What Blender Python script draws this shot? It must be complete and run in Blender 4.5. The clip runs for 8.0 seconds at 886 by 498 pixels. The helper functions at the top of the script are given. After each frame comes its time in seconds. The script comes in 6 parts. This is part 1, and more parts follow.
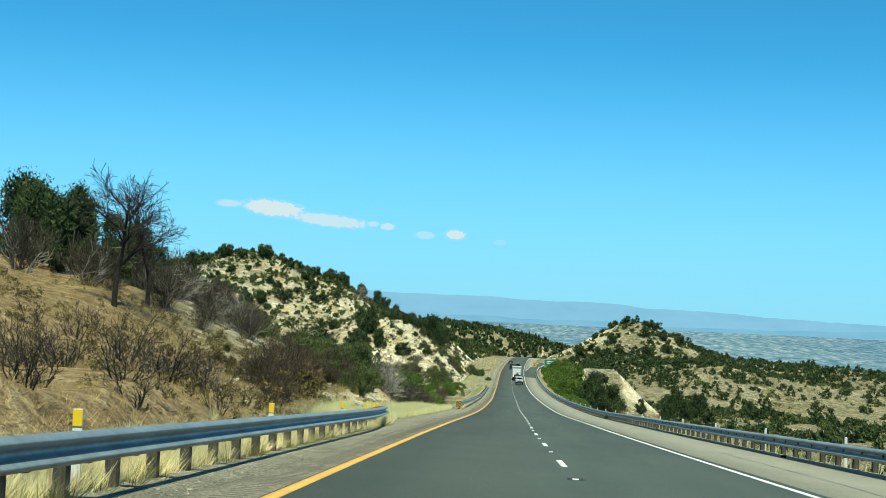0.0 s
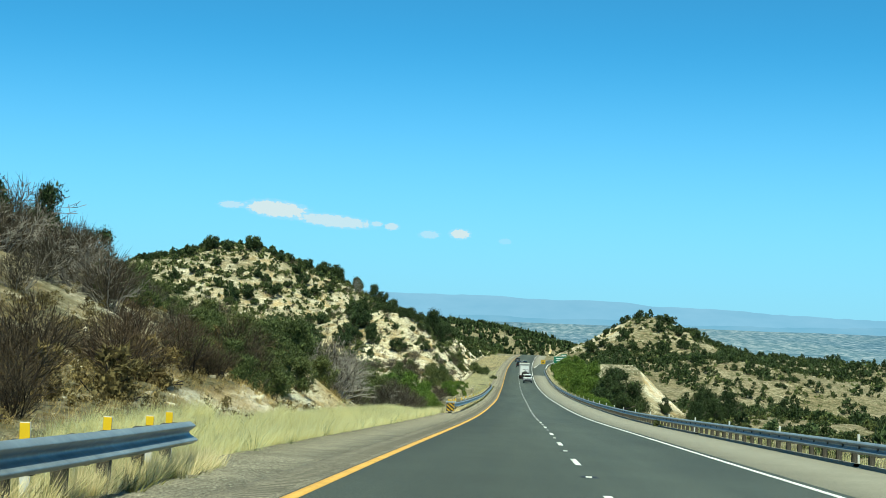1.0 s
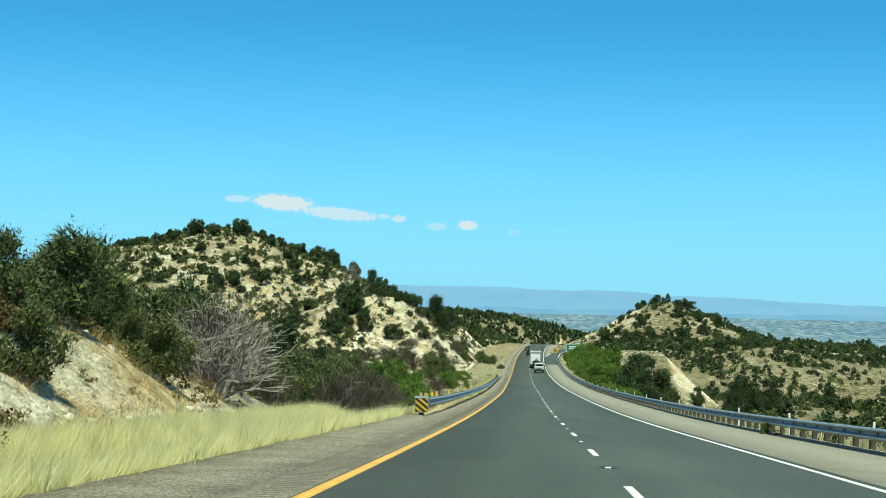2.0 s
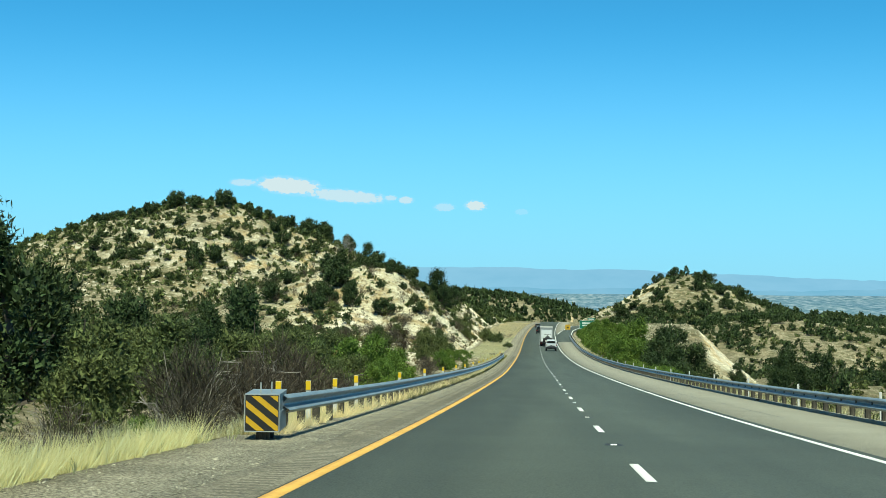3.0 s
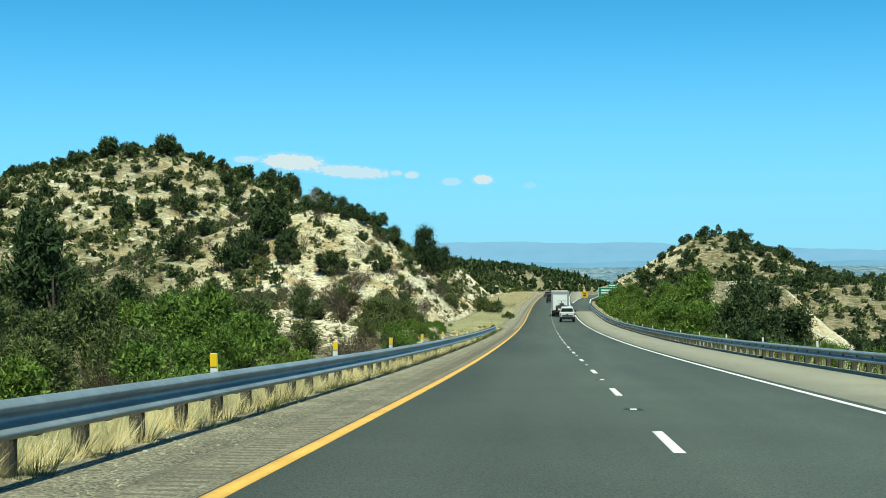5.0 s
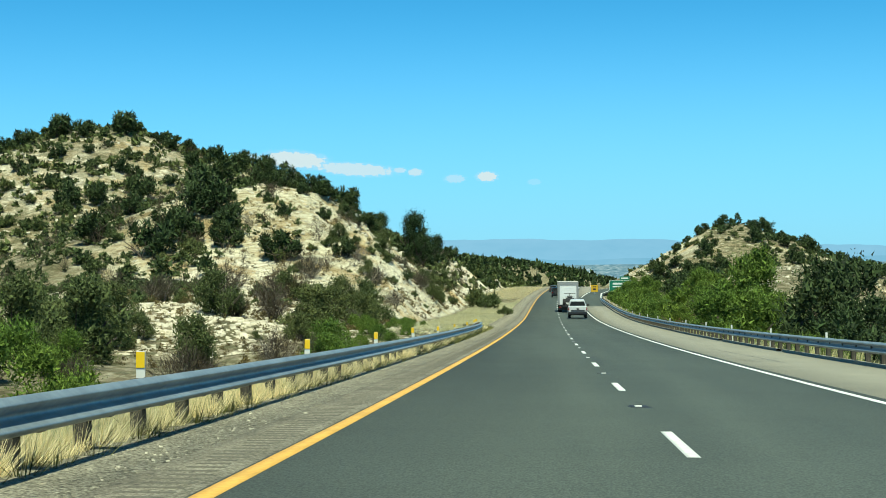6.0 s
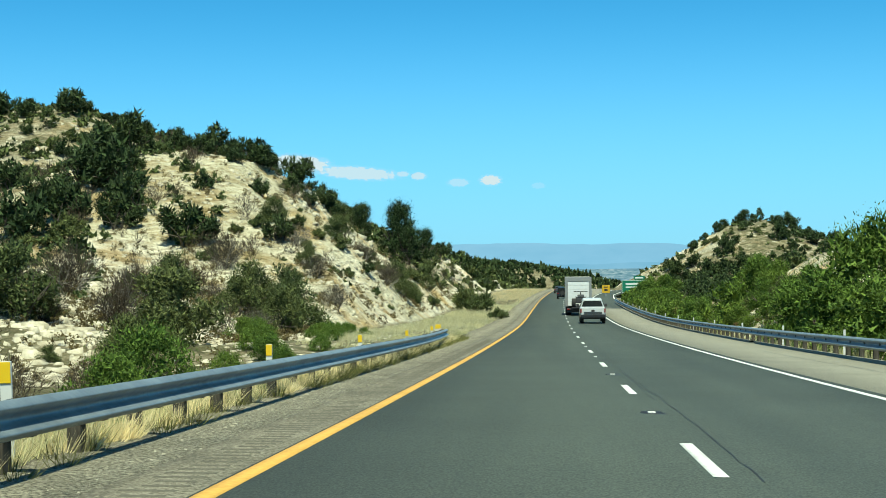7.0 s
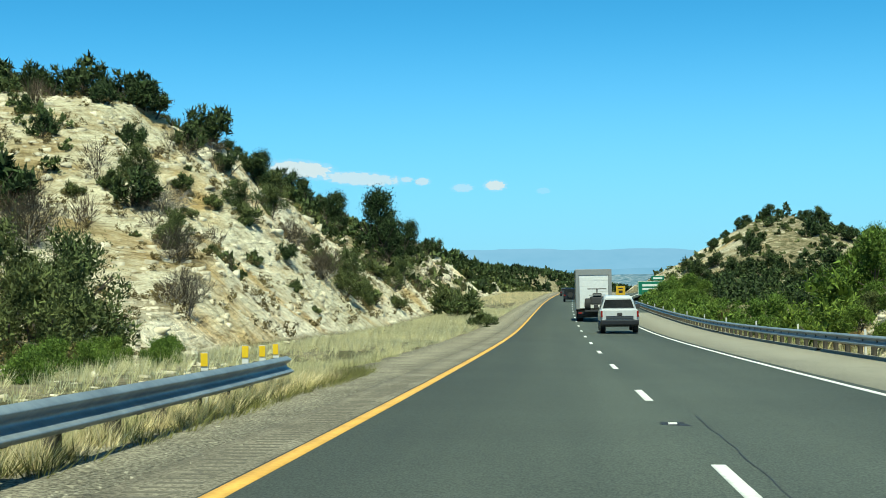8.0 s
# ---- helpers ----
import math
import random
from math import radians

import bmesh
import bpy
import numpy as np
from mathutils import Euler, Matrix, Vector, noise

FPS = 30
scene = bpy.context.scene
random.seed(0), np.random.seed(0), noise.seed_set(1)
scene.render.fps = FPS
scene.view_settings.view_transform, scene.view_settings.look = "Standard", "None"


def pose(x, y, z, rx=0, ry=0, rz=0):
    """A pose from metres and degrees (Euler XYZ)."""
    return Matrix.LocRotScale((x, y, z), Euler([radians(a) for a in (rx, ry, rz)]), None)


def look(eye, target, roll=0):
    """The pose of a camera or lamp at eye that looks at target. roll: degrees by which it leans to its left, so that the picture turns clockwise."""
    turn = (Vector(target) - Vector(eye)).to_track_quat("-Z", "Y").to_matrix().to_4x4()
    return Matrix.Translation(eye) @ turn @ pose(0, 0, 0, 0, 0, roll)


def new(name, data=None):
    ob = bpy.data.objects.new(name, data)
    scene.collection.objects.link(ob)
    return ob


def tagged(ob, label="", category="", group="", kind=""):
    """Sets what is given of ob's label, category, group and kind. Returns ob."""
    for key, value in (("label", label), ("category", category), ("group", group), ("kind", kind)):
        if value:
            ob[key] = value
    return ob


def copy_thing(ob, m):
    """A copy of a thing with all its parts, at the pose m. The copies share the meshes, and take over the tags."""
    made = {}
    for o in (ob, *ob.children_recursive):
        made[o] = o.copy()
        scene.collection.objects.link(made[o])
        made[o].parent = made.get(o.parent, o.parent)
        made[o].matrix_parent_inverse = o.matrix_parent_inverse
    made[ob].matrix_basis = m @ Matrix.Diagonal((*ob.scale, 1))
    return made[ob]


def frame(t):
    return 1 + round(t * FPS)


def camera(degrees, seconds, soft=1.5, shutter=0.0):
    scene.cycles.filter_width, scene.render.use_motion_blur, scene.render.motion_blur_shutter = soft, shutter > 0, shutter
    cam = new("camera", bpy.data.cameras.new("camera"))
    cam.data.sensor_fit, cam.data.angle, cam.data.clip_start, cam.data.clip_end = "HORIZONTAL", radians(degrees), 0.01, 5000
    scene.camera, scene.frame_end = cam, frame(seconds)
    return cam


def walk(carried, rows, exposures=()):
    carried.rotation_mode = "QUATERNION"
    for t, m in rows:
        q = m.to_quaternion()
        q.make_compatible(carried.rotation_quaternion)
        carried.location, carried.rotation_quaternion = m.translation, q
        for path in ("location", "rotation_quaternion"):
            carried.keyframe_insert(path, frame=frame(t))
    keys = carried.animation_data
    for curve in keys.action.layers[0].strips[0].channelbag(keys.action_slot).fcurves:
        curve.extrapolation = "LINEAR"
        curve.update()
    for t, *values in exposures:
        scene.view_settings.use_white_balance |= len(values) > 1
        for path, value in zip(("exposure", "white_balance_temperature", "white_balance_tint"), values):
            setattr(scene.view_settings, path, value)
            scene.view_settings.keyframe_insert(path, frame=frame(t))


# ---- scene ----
cam = camera(32.94, 8.0, 0.85)
# seconds, eye (m), yaw, pitch, lean
ROWS = [
    (0.0, 0.000, 0.000, 1.202, 2.223, 2.472, -2.777),
    (0.5, 0.020, 18.016, 0.218, 2.321, 2.488, -2.559),
    (1.0, 0.076, 36.127, -0.768, 2.439, 2.489, -2.228),
    (1.5, 0.180, 54.332, -1.756, 2.602, 2.431, -1.864),
    (2.0, 0.351, 72.631, -2.749, 2.792, 2.206, -1.437),
    (2.5, 0.568, 91.024, -3.746, 2.985, 1.867, -0.978),
    (3.0, 0.740, 109.512, -4.738, 3.161, 1.514, -0.547),
    (3.5, 0.862, 128.096, -5.716, 3.291, 1.229, -0.205),
    (4.0, 0.985, 146.773, -6.639, 3.356, 1.001, 0.000),
    (4.5, 1.122, 165.545, -7.499, 3.438, 0.792, 0.111),
    (5.0, 1.266, 184.412, -8.323, 3.525, 0.636, 0.278),
    (5.5, 1.415, 203.373, -9.120, 3.615, 0.557, 0.461),
    (6.0, 1.534, 222.429, -9.885, 3.715, 0.574, 0.565),
    (6.5, 1.601, 241.580, -10.612, 3.817, 0.676, 0.567),
    (7.0, 1.653, 260.825, -11.299, 3.881, 0.767, 0.648),
    (7.5, 1.719, 280.164, -11.942, 3.965, 0.851, 0.723),
    (8.0, 1.798, 299.599, -12.540, 4.086, 1.024, 0.829),
]
walk(cam, [(t, pose(x, y, z, 90 + pitch, lean, yaw)) for t, x, y, z, yaw, pitch, lean in ROWS], [(0.0, 0.55, 6250, -1), (8.0, 0.55, 6250, -1)])

# ---- sky, sun, exposure ----
SUN_EL, SUN_AZ = 62.0, 171.0  # degrees; azimuth clockwise from the road's direction


def daylight():
    w = bpy.data.worlds.new("sky")
    scene.world = w
    w.use_nodes = True
    nt = w.node_tree
    sky = nt.nodes.new("ShaderNodeTexSky")
    sky.sky_type, sky.sun_disc = "NISHITA", False
    sky.sun_elevation, sky.sun_rotation = radians(SUN_EL), radians(SUN_AZ)
    sky.altitude, sky.air_density, sky.dust_density, sky.ozone_density = 1500, 0.6, 0.0, 4.0
    tint = nt.nodes.new("ShaderNodeMix")
    tint.data_type, tint.blend_type = "RGBA", "MULTIPLY"
    tint.inputs[0].default_value = 1.0
    tint.inputs[7].default_value = (0.335, 1.0, 1.03, 1)
    nt.links.new(sky.outputs[0], tint.inputs[6])
    # haze all round the horizon
    co, sp, mr = nt.nodes.new("ShaderNodeTexCoord"), nt.nodes.new("ShaderNodeSeparateXYZ"), nt.nodes.new("ShaderNodeMapRange")
    nt.links.new(co.outputs["Generated"], sp.inputs[0])
    nt.links.new(sp.outputs["Z"], mr.inputs["Value"])
    mr.interpolation_type = "SMOOTHSTEP"
    for name, v in (("From Min", -0.03), ("From Max", 0.19), ("To Min", 0.96), ("To Max", 0.0)):
        mr.inputs[name].default_value = v
    haze = nt.nodes.new("ShaderNodeMix")
    haze.data_type = "RGBA"
    haze.inputs[7].default_value = (1.95, 3.85, 5.15, 1)
    nt.links.new(mr.outputs[0], haze.inputs[0])
    nt.links.new(tint.outputs[2], haze.inputs[6])
    nt.links.new(haze.outputs[2], nt.nodes["Background"].inputs["Color"])
    nt.nodes["Background"].inputs["Strength"].default_value = 0.115
    lamp = bpy.data.lights.new("sun", "SUN")
    lamp.energy, lamp.angle, lamp.color = 5.0, radians(0.53), (1.0, 0.975, 0.74)
    ob = new("sun", lamp)
    e, a = radians(SUN_EL), radians(SUN_AZ)
    way = Vector((math.sin(a) * math.cos(e), math.cos(a) * math.cos(e), math.sin(e)))
    ob.matrix_world = look(way * 50, (0, 0, 0))


daylight()

# ---- road alignment: heading (percent, to the left) and fall (percent) along the way ----
STATION = np.array([-40, 0, 40, 80, 120, 160, 200, 240, 280, 320, 360, 400, 460, 520, 600, 700, 800, 900.0])
HEADING = np.array([0.442, -0.002, -0.454, -1.279, -0.595, -0.742, -0.811, -0.223, -0.382, -0.480, -0.519, -0.583, -1.160, -2.159, -3.117, -4.031, -4.917, -5.788])
FALL = np.array([5.516, 5.472, 5.427, 5.431, 5.297, 4.488, 4.159, 3.705, 3.204, 2.696, 2.206, 0.819, 0.160, 0.214, 0.291, 0.365, 0.437, 0.508])
FALL[15:] = 1.5, 5.0, 6.0  # over the brow
FINE = np.arange(-60, 1501, 10.0)


def lay_alignment():
    a, b = np.interp(FINE, STATION, HEADING) / 100, np.interp(FINE, STATION, FALL) / 100
    am, bm_ = (a[1:] + a[:-1]) / 2, (b[1:] + b[:-1]) / 2
    x = np.concatenate([[0], np.cumsum(-np.sin(am) * 10)])
    y = np.concatenate([[0], np.cumsum(np.cos(am) * 10)])
    z = np.concatenate([[0], np.cumsum(-bm_ * 10)])
    i = int(np.argmin(abs(FINE)))
    return x - x[i], y - y[i], z - z[i], a


AX, AY, AZ, AA = lay_alignment()


def bank(s):
    return (-1.3 + 0.254 * np.clip(s, -60, 400) / 300) / 100


def along(s, o, up=0.0):
    """World points at station s, offset o to the right of the camera's line, height up over the road."""
    s, o = np.asarray(s, float), np.asarray(o, float)
    sc = np.clip(s, -60, 1500)
    a = np.interp(sc, FINE, AA)
    x = np.interp(sc, FINE, AX) + o * np.cos(a) - (s - sc) * np.sin(a)
    y = np.interp(sc, FINE, AY) + o * np.sin(a) + (s - sc) * np.cos(a)
    z = np.interp(sc, FINE, AZ) + np.clip(o, -12, 14) * bank(s) + up
    return np.stack(np.broadcast_arrays(x, y, z), -1)


def stake(s, o, up=0.0, turn=0.0):
    """The pose of a thing that stands at station s and offset o, its y axis along the road."""
    p = along(s, o, up)
    return pose(p[0], p[1], p[2], 0, 0, math.degrees(float(np.interp(s, FINE, AA))) + turn)


# ---- natural ground ----
def hill(x, y, cx, cy, amp, sx, sy, turn=0.0):
    c, q = math.cos(radians(turn)), math.sin(radians(turn))
    dx, dy = x - cx, y - cy
    u, w = c * dx + q * dy, -q * dx + c * dy
    return amp * np.exp(-0.5 * (u / sx) ** 2 - 0.5 * (w / sy) ** 2)


RNG = np.random.default_rng(7)
LATTICE = RNG.random((256, 256))


def lumps(x, y, size):
    """Smooth value noise, -1 to 1."""
    u, w = np.asarray(x) / size, np.asarray(y) / size
    i, j = np.floor(u).astype(int), np.floor(w).astype(int)
    fu, fw = u - i, w - j
    fu, fw = fu * fu * (3 - 2 * fu), fw * fw * (3 - 2 * fw)
    g = lambda p, q: LATTICE[p % 256, q % 256]
    v = (g(i, j) * (1 - fu) + g(i + 1, j) * fu) * (1 - fw) + (g(i, j + 1) * (1 - fu) + g(i + 1, j + 1) * fu) * fw
    return 2 * v - 1


def natural(x, y):
    left = np.interp(y, [-100, 0, 100, 150, 200, 250, 320, 600, 900, 1300, 2600, 4900], [1, -1, -6, -10, -12.5, -14.2, -15, -16.5, -22, -28, -110, -170])
    left = left + hill(x, y, -55, 100, 12.5, 24, 45) + hill(x, y, -30, 40, 4.6, 16, 22) - hill(x, y, -13, 52, 1.9, 5, 17) + hill(x, y, -24, 102, 1.6, 7, 10) + hill(x, y, -40, 146, 1.5, 13, 20) + hill(x, y, -93, 549, 35, np.where(x < -93, 51, 40), np.where(y < 549, 47, 52)) + hill(x, y, -31, 395, 14.6, 20.5, np.where(y < 395, 22, 27)) + hill(x, y, -34, 335, 2, 11, 16)
    left = left + hill(x, y, -200, 330, 12, 60, 120) + hill(x, y, -60, 690, 6, 60, 80)
    right = np.interp(y, [-100, 0, 100, 200, 300, 480, 530, 600, 700, 900, 1300, 2600, 4900], [-5, -7, -12, -16, -19, -22, -18.5, -18, -18.5, -34, -62, -120, -180])
    right = right - np.clip(x - 30, 0, 250) * 0.028
    right = right + hill(x, y, 60, 688, 17.2, np.where(x < 60, 18, 19), 44) + hill(x, y, 108, 690, 3.4, 45, 40) + hill(x, y, 110, 470, -4, 40, 40)
    right = right + 9.8 * np.clip(1 - np.maximum(0, abs(x - 23.8) - 4) / 9.5, 0, 1) * np.exp(-((y - 357) / 27) ** 4) + hill(x, y, 75, 562, 5, 22, 30) + hill(x, y, 180, 640, 5, 70, 60)
    k = np.clip((x + 10) / 24, 0, 1)
    k = k * k * (3 - 2 * k)
    z = left * (1 - k) + right * k
    z = np.maximum(z, -70 + hill(x, y, -70, 1400, 63, 150, 160))
    near = np.clip(1 - (y - 900) / 900, 0, 1)
    z = z + near * (1.1 * lumps(x, y, 23) + 0.55 * lumps(x + 31, y + 7, 9) + 0.25 * lumps(x + 3, y + 77, 3.7)) + (1 - near) * 5 * lumps(x, y, 210)
    return z


def ground_at(s, o):
    """Height of the ground sheet, cut and filled along the road."""
    s, o = np.broadcast_arrays(np.asarray(s, float), np.asarray(o, float))
    p = along(s, o)
    zr, n = p[..., 2], natural(p[..., 0], p[..., 1])
    ol, orr = -o, o
    rough = 0.10 * lumps(p[..., 0] * 1.0, p[..., 1], 1.7) + 0.25 * lumps(p[..., 0] + 9, p[..., 1] + 4, 4.1)
    foot = np.interp(s, [0, 60, 110, 300, 326, 340, 350, 400, 450, 490, 525], [6.2, 7.4, 8.0, 15, 16.5, 14.5, 11.4, 10.8, 12, 13.5, 15])
    cut = zr + np.interp(s, [310, 345, 430, 470], [0.66, 0.89, 0.93, 0.75]) * np.maximum(0, ol - foot) + np.where(ol > foot, (0.5 + np.clip(ol - foot, 0, 8) * 0.16) * (rough * 2.2 + 0.9 * lumps(p[..., 0], p[..., 1] + 40, 7.3)), 0)
    fill = zr - 0.05 - 0.45 * np.maximum(0, ol - 5.2)
    zl = np.maximum(np.minimum(n, cut), fill)
    cut = zr + 0.78 * np.maximum(0, orr - 12.5) + np.where(orr > 12.5, rough, 0)
    fill = zr - 0.05 - 0.42 * np.maximum(0, orr - 9.4)
    zrt = np.maximum(np.minimum(n, cut), fill)
    z = np.where(o < 0, zl, zrt)
    flat = (o > -4.85) & (o < 8.6)
    z = np.where(flat, zr - 0.08, z)
    k = np.clip((s - 760) / 60, 0, 1)
    z = z * (1 - k) + np.minimum(n, 50) * k
    z = np.where((o <= -4.85) & (o > -5.6), np.minimum(z, zr - 0.02), z)
    return z


# ---- mesh helpers ----
def net(name, verts, faces, mat, parent=None, label="", smooth=False):
    """One mesh object from arrays; faces: (n, 3) or (n, 4) array."""
    me = bpy.data.meshes.new(name)
    verts, faces = np.asarray(verts, np.float32), np.asarray(faces, np.int32)
    n = faces.shape[1]
    me.vertices.add(len(verts))
    me.vertices.foreach_set("co", verts.ravel())
    me.loops.add(faces.size)
    me.loops.foreach_set("vertex_index", faces.ravel())
    me.polygons.add(len(faces))
    me.polygons.foreach_set("loop_start", np.arange(0, faces.size, n, dtype=np.int32))
    me.update(calc_edges=True)
    me.validate()
    if smooth:
        me.polygons.foreach_set("use_smooth", np.ones(len(me.polygons), dtype=bool))
    me.materials.append(mat)
    ob = new(name, me)
    if parent:
        ob.parent = parent
    if label:
        ob["label"] = label
    return ob


def part(name, bm, mat, parent=None, label="", smooth=False):
    """One mesh object from a bmesh, under a thing or a part."""
    me = bpy.data.meshes.new(name)
    if smooth:
        for f in bm.faces:
            f.smooth = True
    bm.to_mesh(me)
    bm.free()
    me.materials.append(mat)
    ob = new(name, me)
    if parent:
        ob.parent = parent
    if label:
        ob["label"] = label
    return ob


def share(name, ob, m, parent):
    """A piece on the mesh of ob, under parent, at the pose m."""
    c = bpy.data.objects.new(name, ob.data)
    scene.collection.objects.link(c)
    c.parent = parent
    c.matrix_basis = m
    return c


def box(bm, lo, hi, bevel=0.0, m=None):
    c = [(a + b) / 2 for a, b in zip(lo, hi)]
    d = [b - a for a, b in zip(lo, hi)]
    got = bmesh.ops.create_cube(bm, size=1, matrix=Matrix.Translation(c) @ Matrix.Diagonal((*d, 1)))
    if bevel:
        es = list({e for v in got["verts"] for e in v.link_edges})
        r = bmesh.ops.bevel(bm, geom=es, offset=bevel, segments=2, affect="EDGES", profile=0.6)
        vs = list({v for f in r["faces"] for v in f.verts} | {v for v in got["verts"] if v.is_valid})
    else:
        vs = got["verts"]
    if m:
        bmesh.ops.transform(bm, matrix=m, verts=vs)
    return bm


def tube(bm, a, b, r0, r1=None, sides=10):
    a, b = Vector(a), Vector(b)
    d = b - a
    bmesh.ops.create_cone(bm, cap_ends=True, segments=sides, radius1=r0, radius2=r0 if r1 is None else r1, depth=d.length,
                          matrix=Matrix.Translation((a + b) / 2) @ d.to_track_quat("Z", "Y").to_matrix().to_4x4())
    return bm


def strip(s, offsets, up):
    """Verts and quads of a band that follows the road: stations s, a row of offsets and heights over the road."""
    s = np.asarray(s, float)
    v = np.stack([along(s, o, u) for o, u in zip(offsets, up)], 1)
    n, m = len(s), len(offsets)
    i = np.arange(n - 1)[:, None] * m + np.arange(m - 1)[None]
    f = np.stack([i, i + 1, i + m + 1, i + m], -1).reshape(-1, 4)
    return v.reshape(-1, 3), f

# ---- materials ----
def mat_new(name, rough=0.9, metal=0.0, spec=None):
    m = bpy.data.materials.new(name)
    m.use_nodes = True
    b = m.node_tree.nodes["Principled BSDF"]
    b.inputs["Roughness"].default_value = rough
    b.inputs["Metallic"].default_value = metal
    if spec is not None:
        b.inputs["Specular IOR Level"].default_value = spec
    return m, m.node_tree, b


def noise_node(nt, scale, detail=5, rough=0.6, kind="Object", stretch=None):
    co = nt.nodes.new("ShaderNodeTexCoord")
    n = nt.nodes.new("ShaderNodeTexNoise")
    n.inputs["Scale"].default_value, n.inputs["Detail"].default_value, n.inputs["Roughness"].default_value = scale, detail, rough
    if stretch:
        mp = nt.nodes.new("ShaderNodeMapping")
        mp.inputs["Scale"].default_value = stretch
        nt.links.new(co.outputs[kind], mp.inputs["Vector"])
        nt.links.new(mp.outputs["Vector"], n.inputs["Vector"])
    else:
        nt.links.new(co.outputs[kind], n.inputs["Vector"])
    return n


def ramp(nt, src, stops):
    r = nt.nodes.new("ShaderNodeValToRGB")
    el = r.color_ramp.elements
    while len(el) < len(stops):
        el.new(0.5)
    for e, (p, c) in zip(el, stops):
        e.position, e.color = p, (*c, 1) if len(c) == 3 else c
    nt.links.new(src, r.inputs["Fac"])
    return r.outputs["Color"]


def blend(nt, fac, a, b, mode="MIX"):
    x = nt.nodes.new("ShaderNodeMix")
    x.data_type, x.blend_type = "RGBA", mode
    for sock, val in ((x.inputs[0], fac), (x.inputs[6], a), (x.inputs[7], b)):
        if isinstance(val, (int, float)):
            sock.default_value = val
        elif isinstance(val, tuple):
            sock.default_value = (*val, 1)
        else:
            nt.links.new(val, sock)
    return x.outputs[2]


def bump(nt, b, src, strength=0.4, distance=0.02):
    n = nt.nodes.new("ShaderNodeBump")
    n.inputs["Strength"].default_value, n.inputs["Distance"].default_value = strength, distance
    nt.links.new(src, n.inputs["Height"])
    nt.links.new(n.outputs["Normal"], b.inputs["Normal"])


def speckled(name, dark, light, scale, rough=0.9, coarse=None, amount=0.35, relief=0.3, depth=0.01, metal=0.0, spec=0.3, stretch=None, lo=0.3, hi=0.7):
    """Two scales of variation: a fine grain between dark and light, and broad stains."""
    m, nt, b = mat_new(name, rough, metal, spec)
    fine = noise_node(nt, scale, 6, 0.65, stretch=stretch)
    col = ramp(nt, fine.outputs["Fac"], [(lo, dark), (hi, light)])
    if coarse:
        broad = noise_node(nt, coarse, 3, 0.55)
        shade = ramp(nt, broad.outputs["Fac"], [(0.35, (1 - amount,) * 3), (0.65, (1, 1, 1))])
        col = blend(nt, 1.0, col, shade, "MULTIPLY")
    nt.links.new(col, b.inputs["Base Color"])
    if relief:
        bump(nt, b, fine.outputs["Fac"], relief, depth)
    return m


def leafy(name, dark, light, patch=0.5, trans=0.22):
    """Foliage: a colour for each leaf, and a slow change over the slope."""
    m, nt, b = mat_new(name, 0.75, 0, 0.25)
    g = nt.nodes.new("ShaderNodeNewGeometry")
    col = ramp(nt, g.outputs["Random Per Island"], [(0.0, dark), (0.75, light), (1.0, tuple(min(1, 1.35 * c) for c in light))])
    n = noise_node(nt, 0.14, 2)
    info = nt.nodes.new("ShaderNodeObjectInfo")
    tint = ramp(nt, n.outputs["Fac"], [(0.3, (1 - patch * 0.6,) * 3), (0.7, (1 + patch * 0.25, 1 + patch * 0.15, 1))])
    col = blend(nt, 1.0, col, tint, "MULTIPLY")
    own = ramp(nt, info.outputs["Random"], [(0, (0.8, 0.85, 0.8)), (1, (1.15, 1.05, 0.95))])
    col = blend(nt, 1.0, col, own, "MULTIPLY")
    nt.links.new(col, b.inputs["Base Color"])
    t = nt.nodes.new("ShaderNodeBsdfTranslucent")
    nt.links.new(col, t.inputs["Color"])
    mx = nt.nodes.new("ShaderNodeMixShader")
    mx.inputs[0].default_value = trans
    nt.links.new(b.outputs[0], mx.inputs[1])
    nt.links.new(t.outputs[0], mx.inputs[2])
    nt.links.new(mx.outputs[0], nt.nodes["Material Output"].inputs["Surface"])
    return m


def plain(name, col, rough=0.5, metal=0.0, spec=0.5, wear=0.12, scale=6.0):
    """Paint, plastic, metal: one colour with slight dirt."""
    m, nt, b = mat_new(name, rough, metal, spec)
    n = noise_node(nt, scale, 4, 0.6)
    c = ramp(nt, n.outputs["Fac"], [(0.3, tuple(x * (1 - wear) for x in col)), (0.65, col)])
    nt.links.new(c, b.inputs["Base Color"])
    return m


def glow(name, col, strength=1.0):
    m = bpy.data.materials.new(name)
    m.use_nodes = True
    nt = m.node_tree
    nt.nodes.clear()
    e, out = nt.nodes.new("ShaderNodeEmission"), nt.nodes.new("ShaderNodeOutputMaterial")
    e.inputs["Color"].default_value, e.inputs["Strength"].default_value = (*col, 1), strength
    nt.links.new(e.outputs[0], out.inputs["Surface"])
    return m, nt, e


